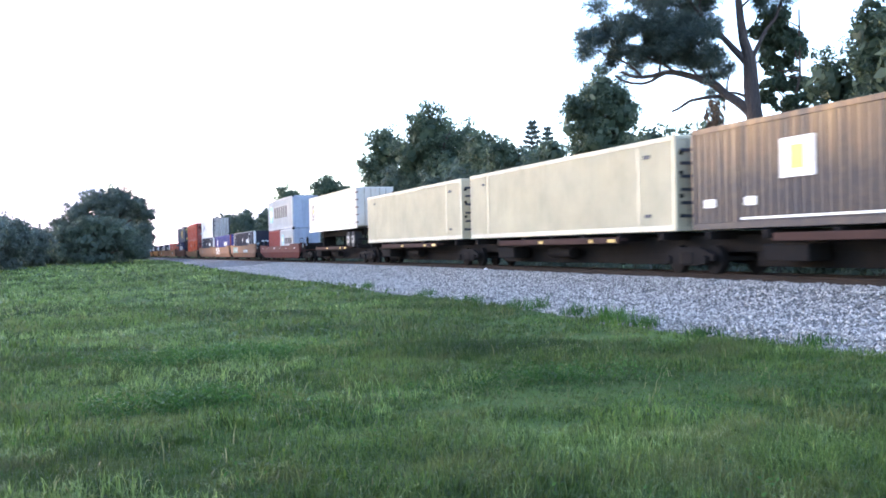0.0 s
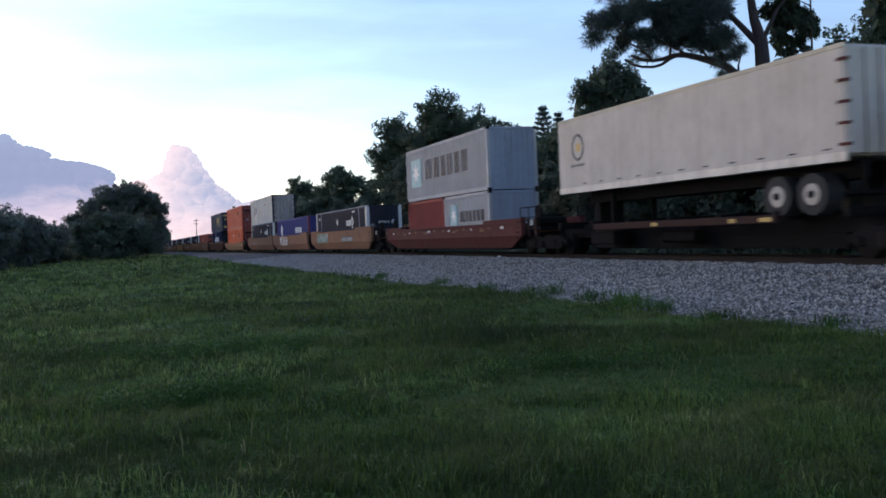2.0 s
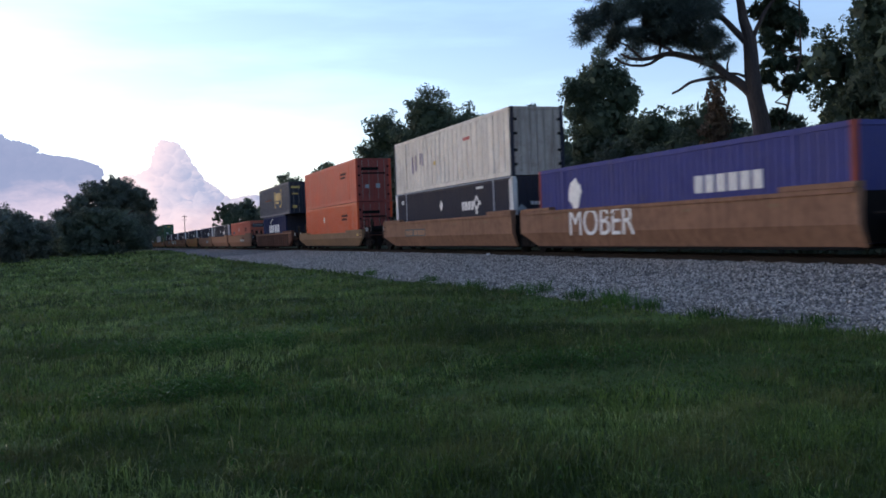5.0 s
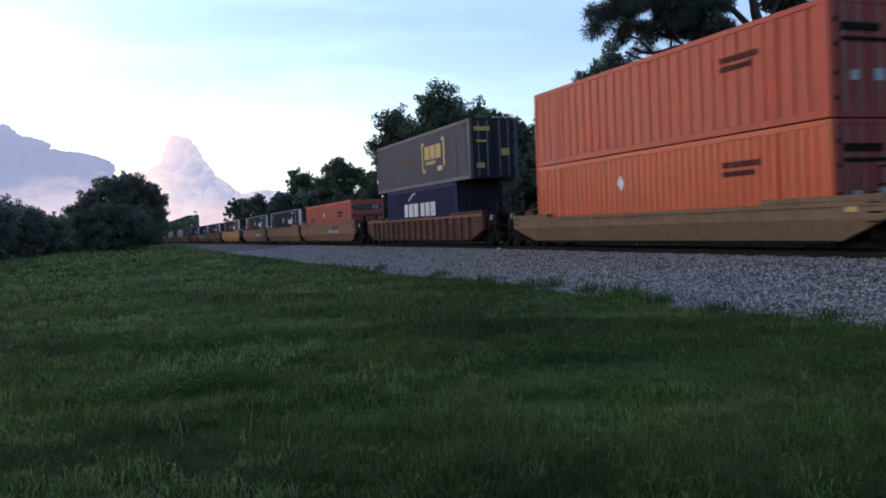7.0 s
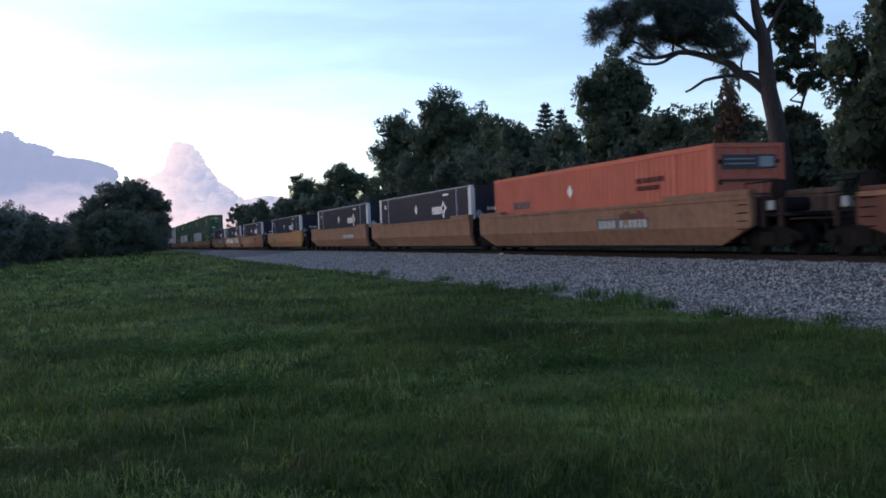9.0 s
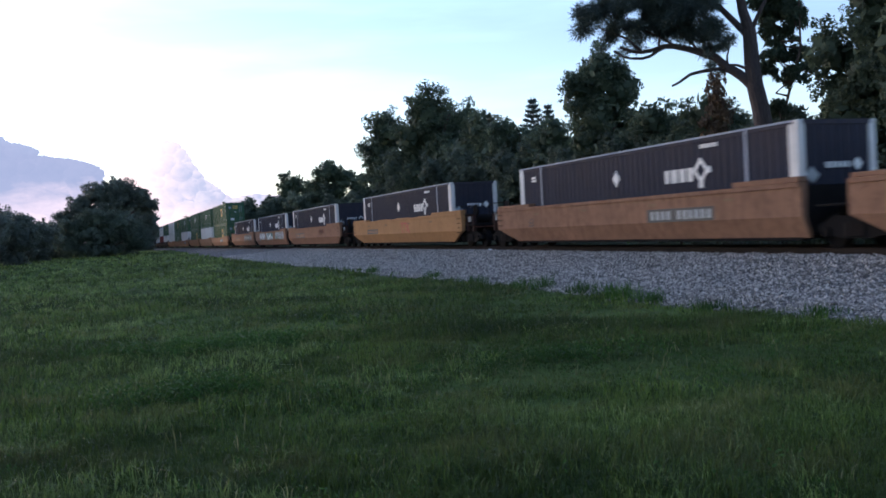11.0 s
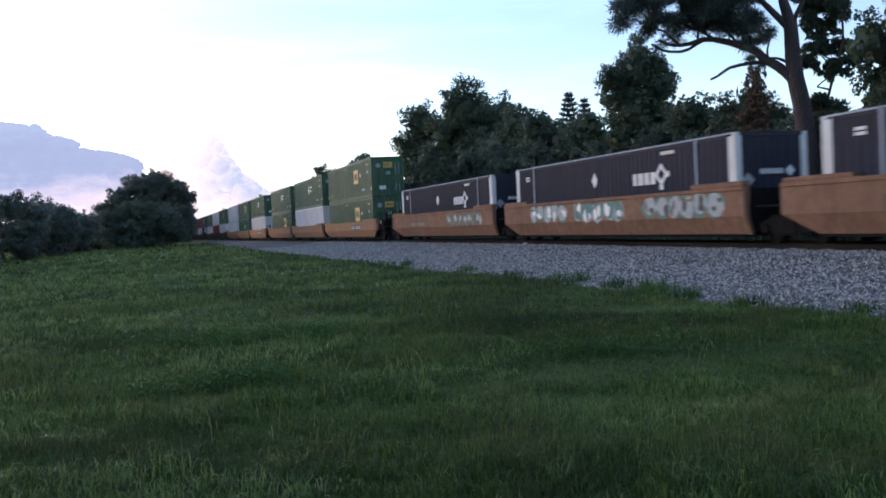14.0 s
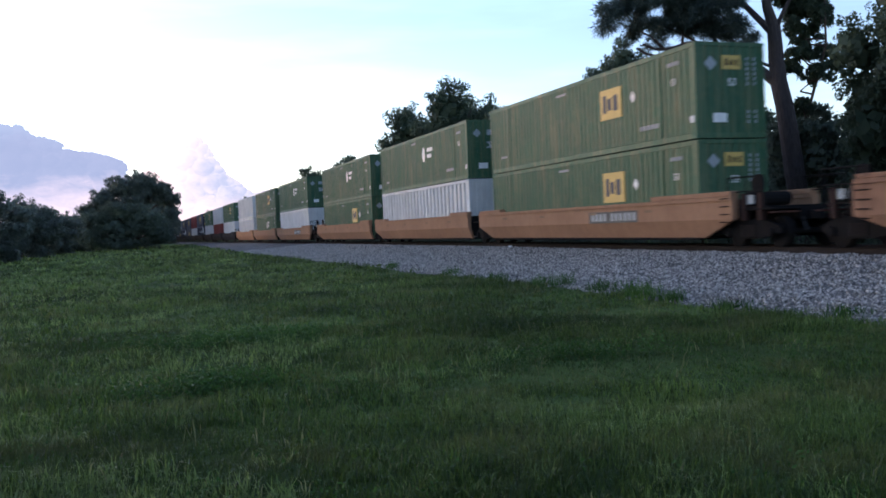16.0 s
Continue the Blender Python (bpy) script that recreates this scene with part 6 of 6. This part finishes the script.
build_ground()
build_clouds()
build_trees()
build_pine()
build_norfolk()
build_undergrowth()
build_train()
build_small_things()
build_track()
build_grass()
motions()
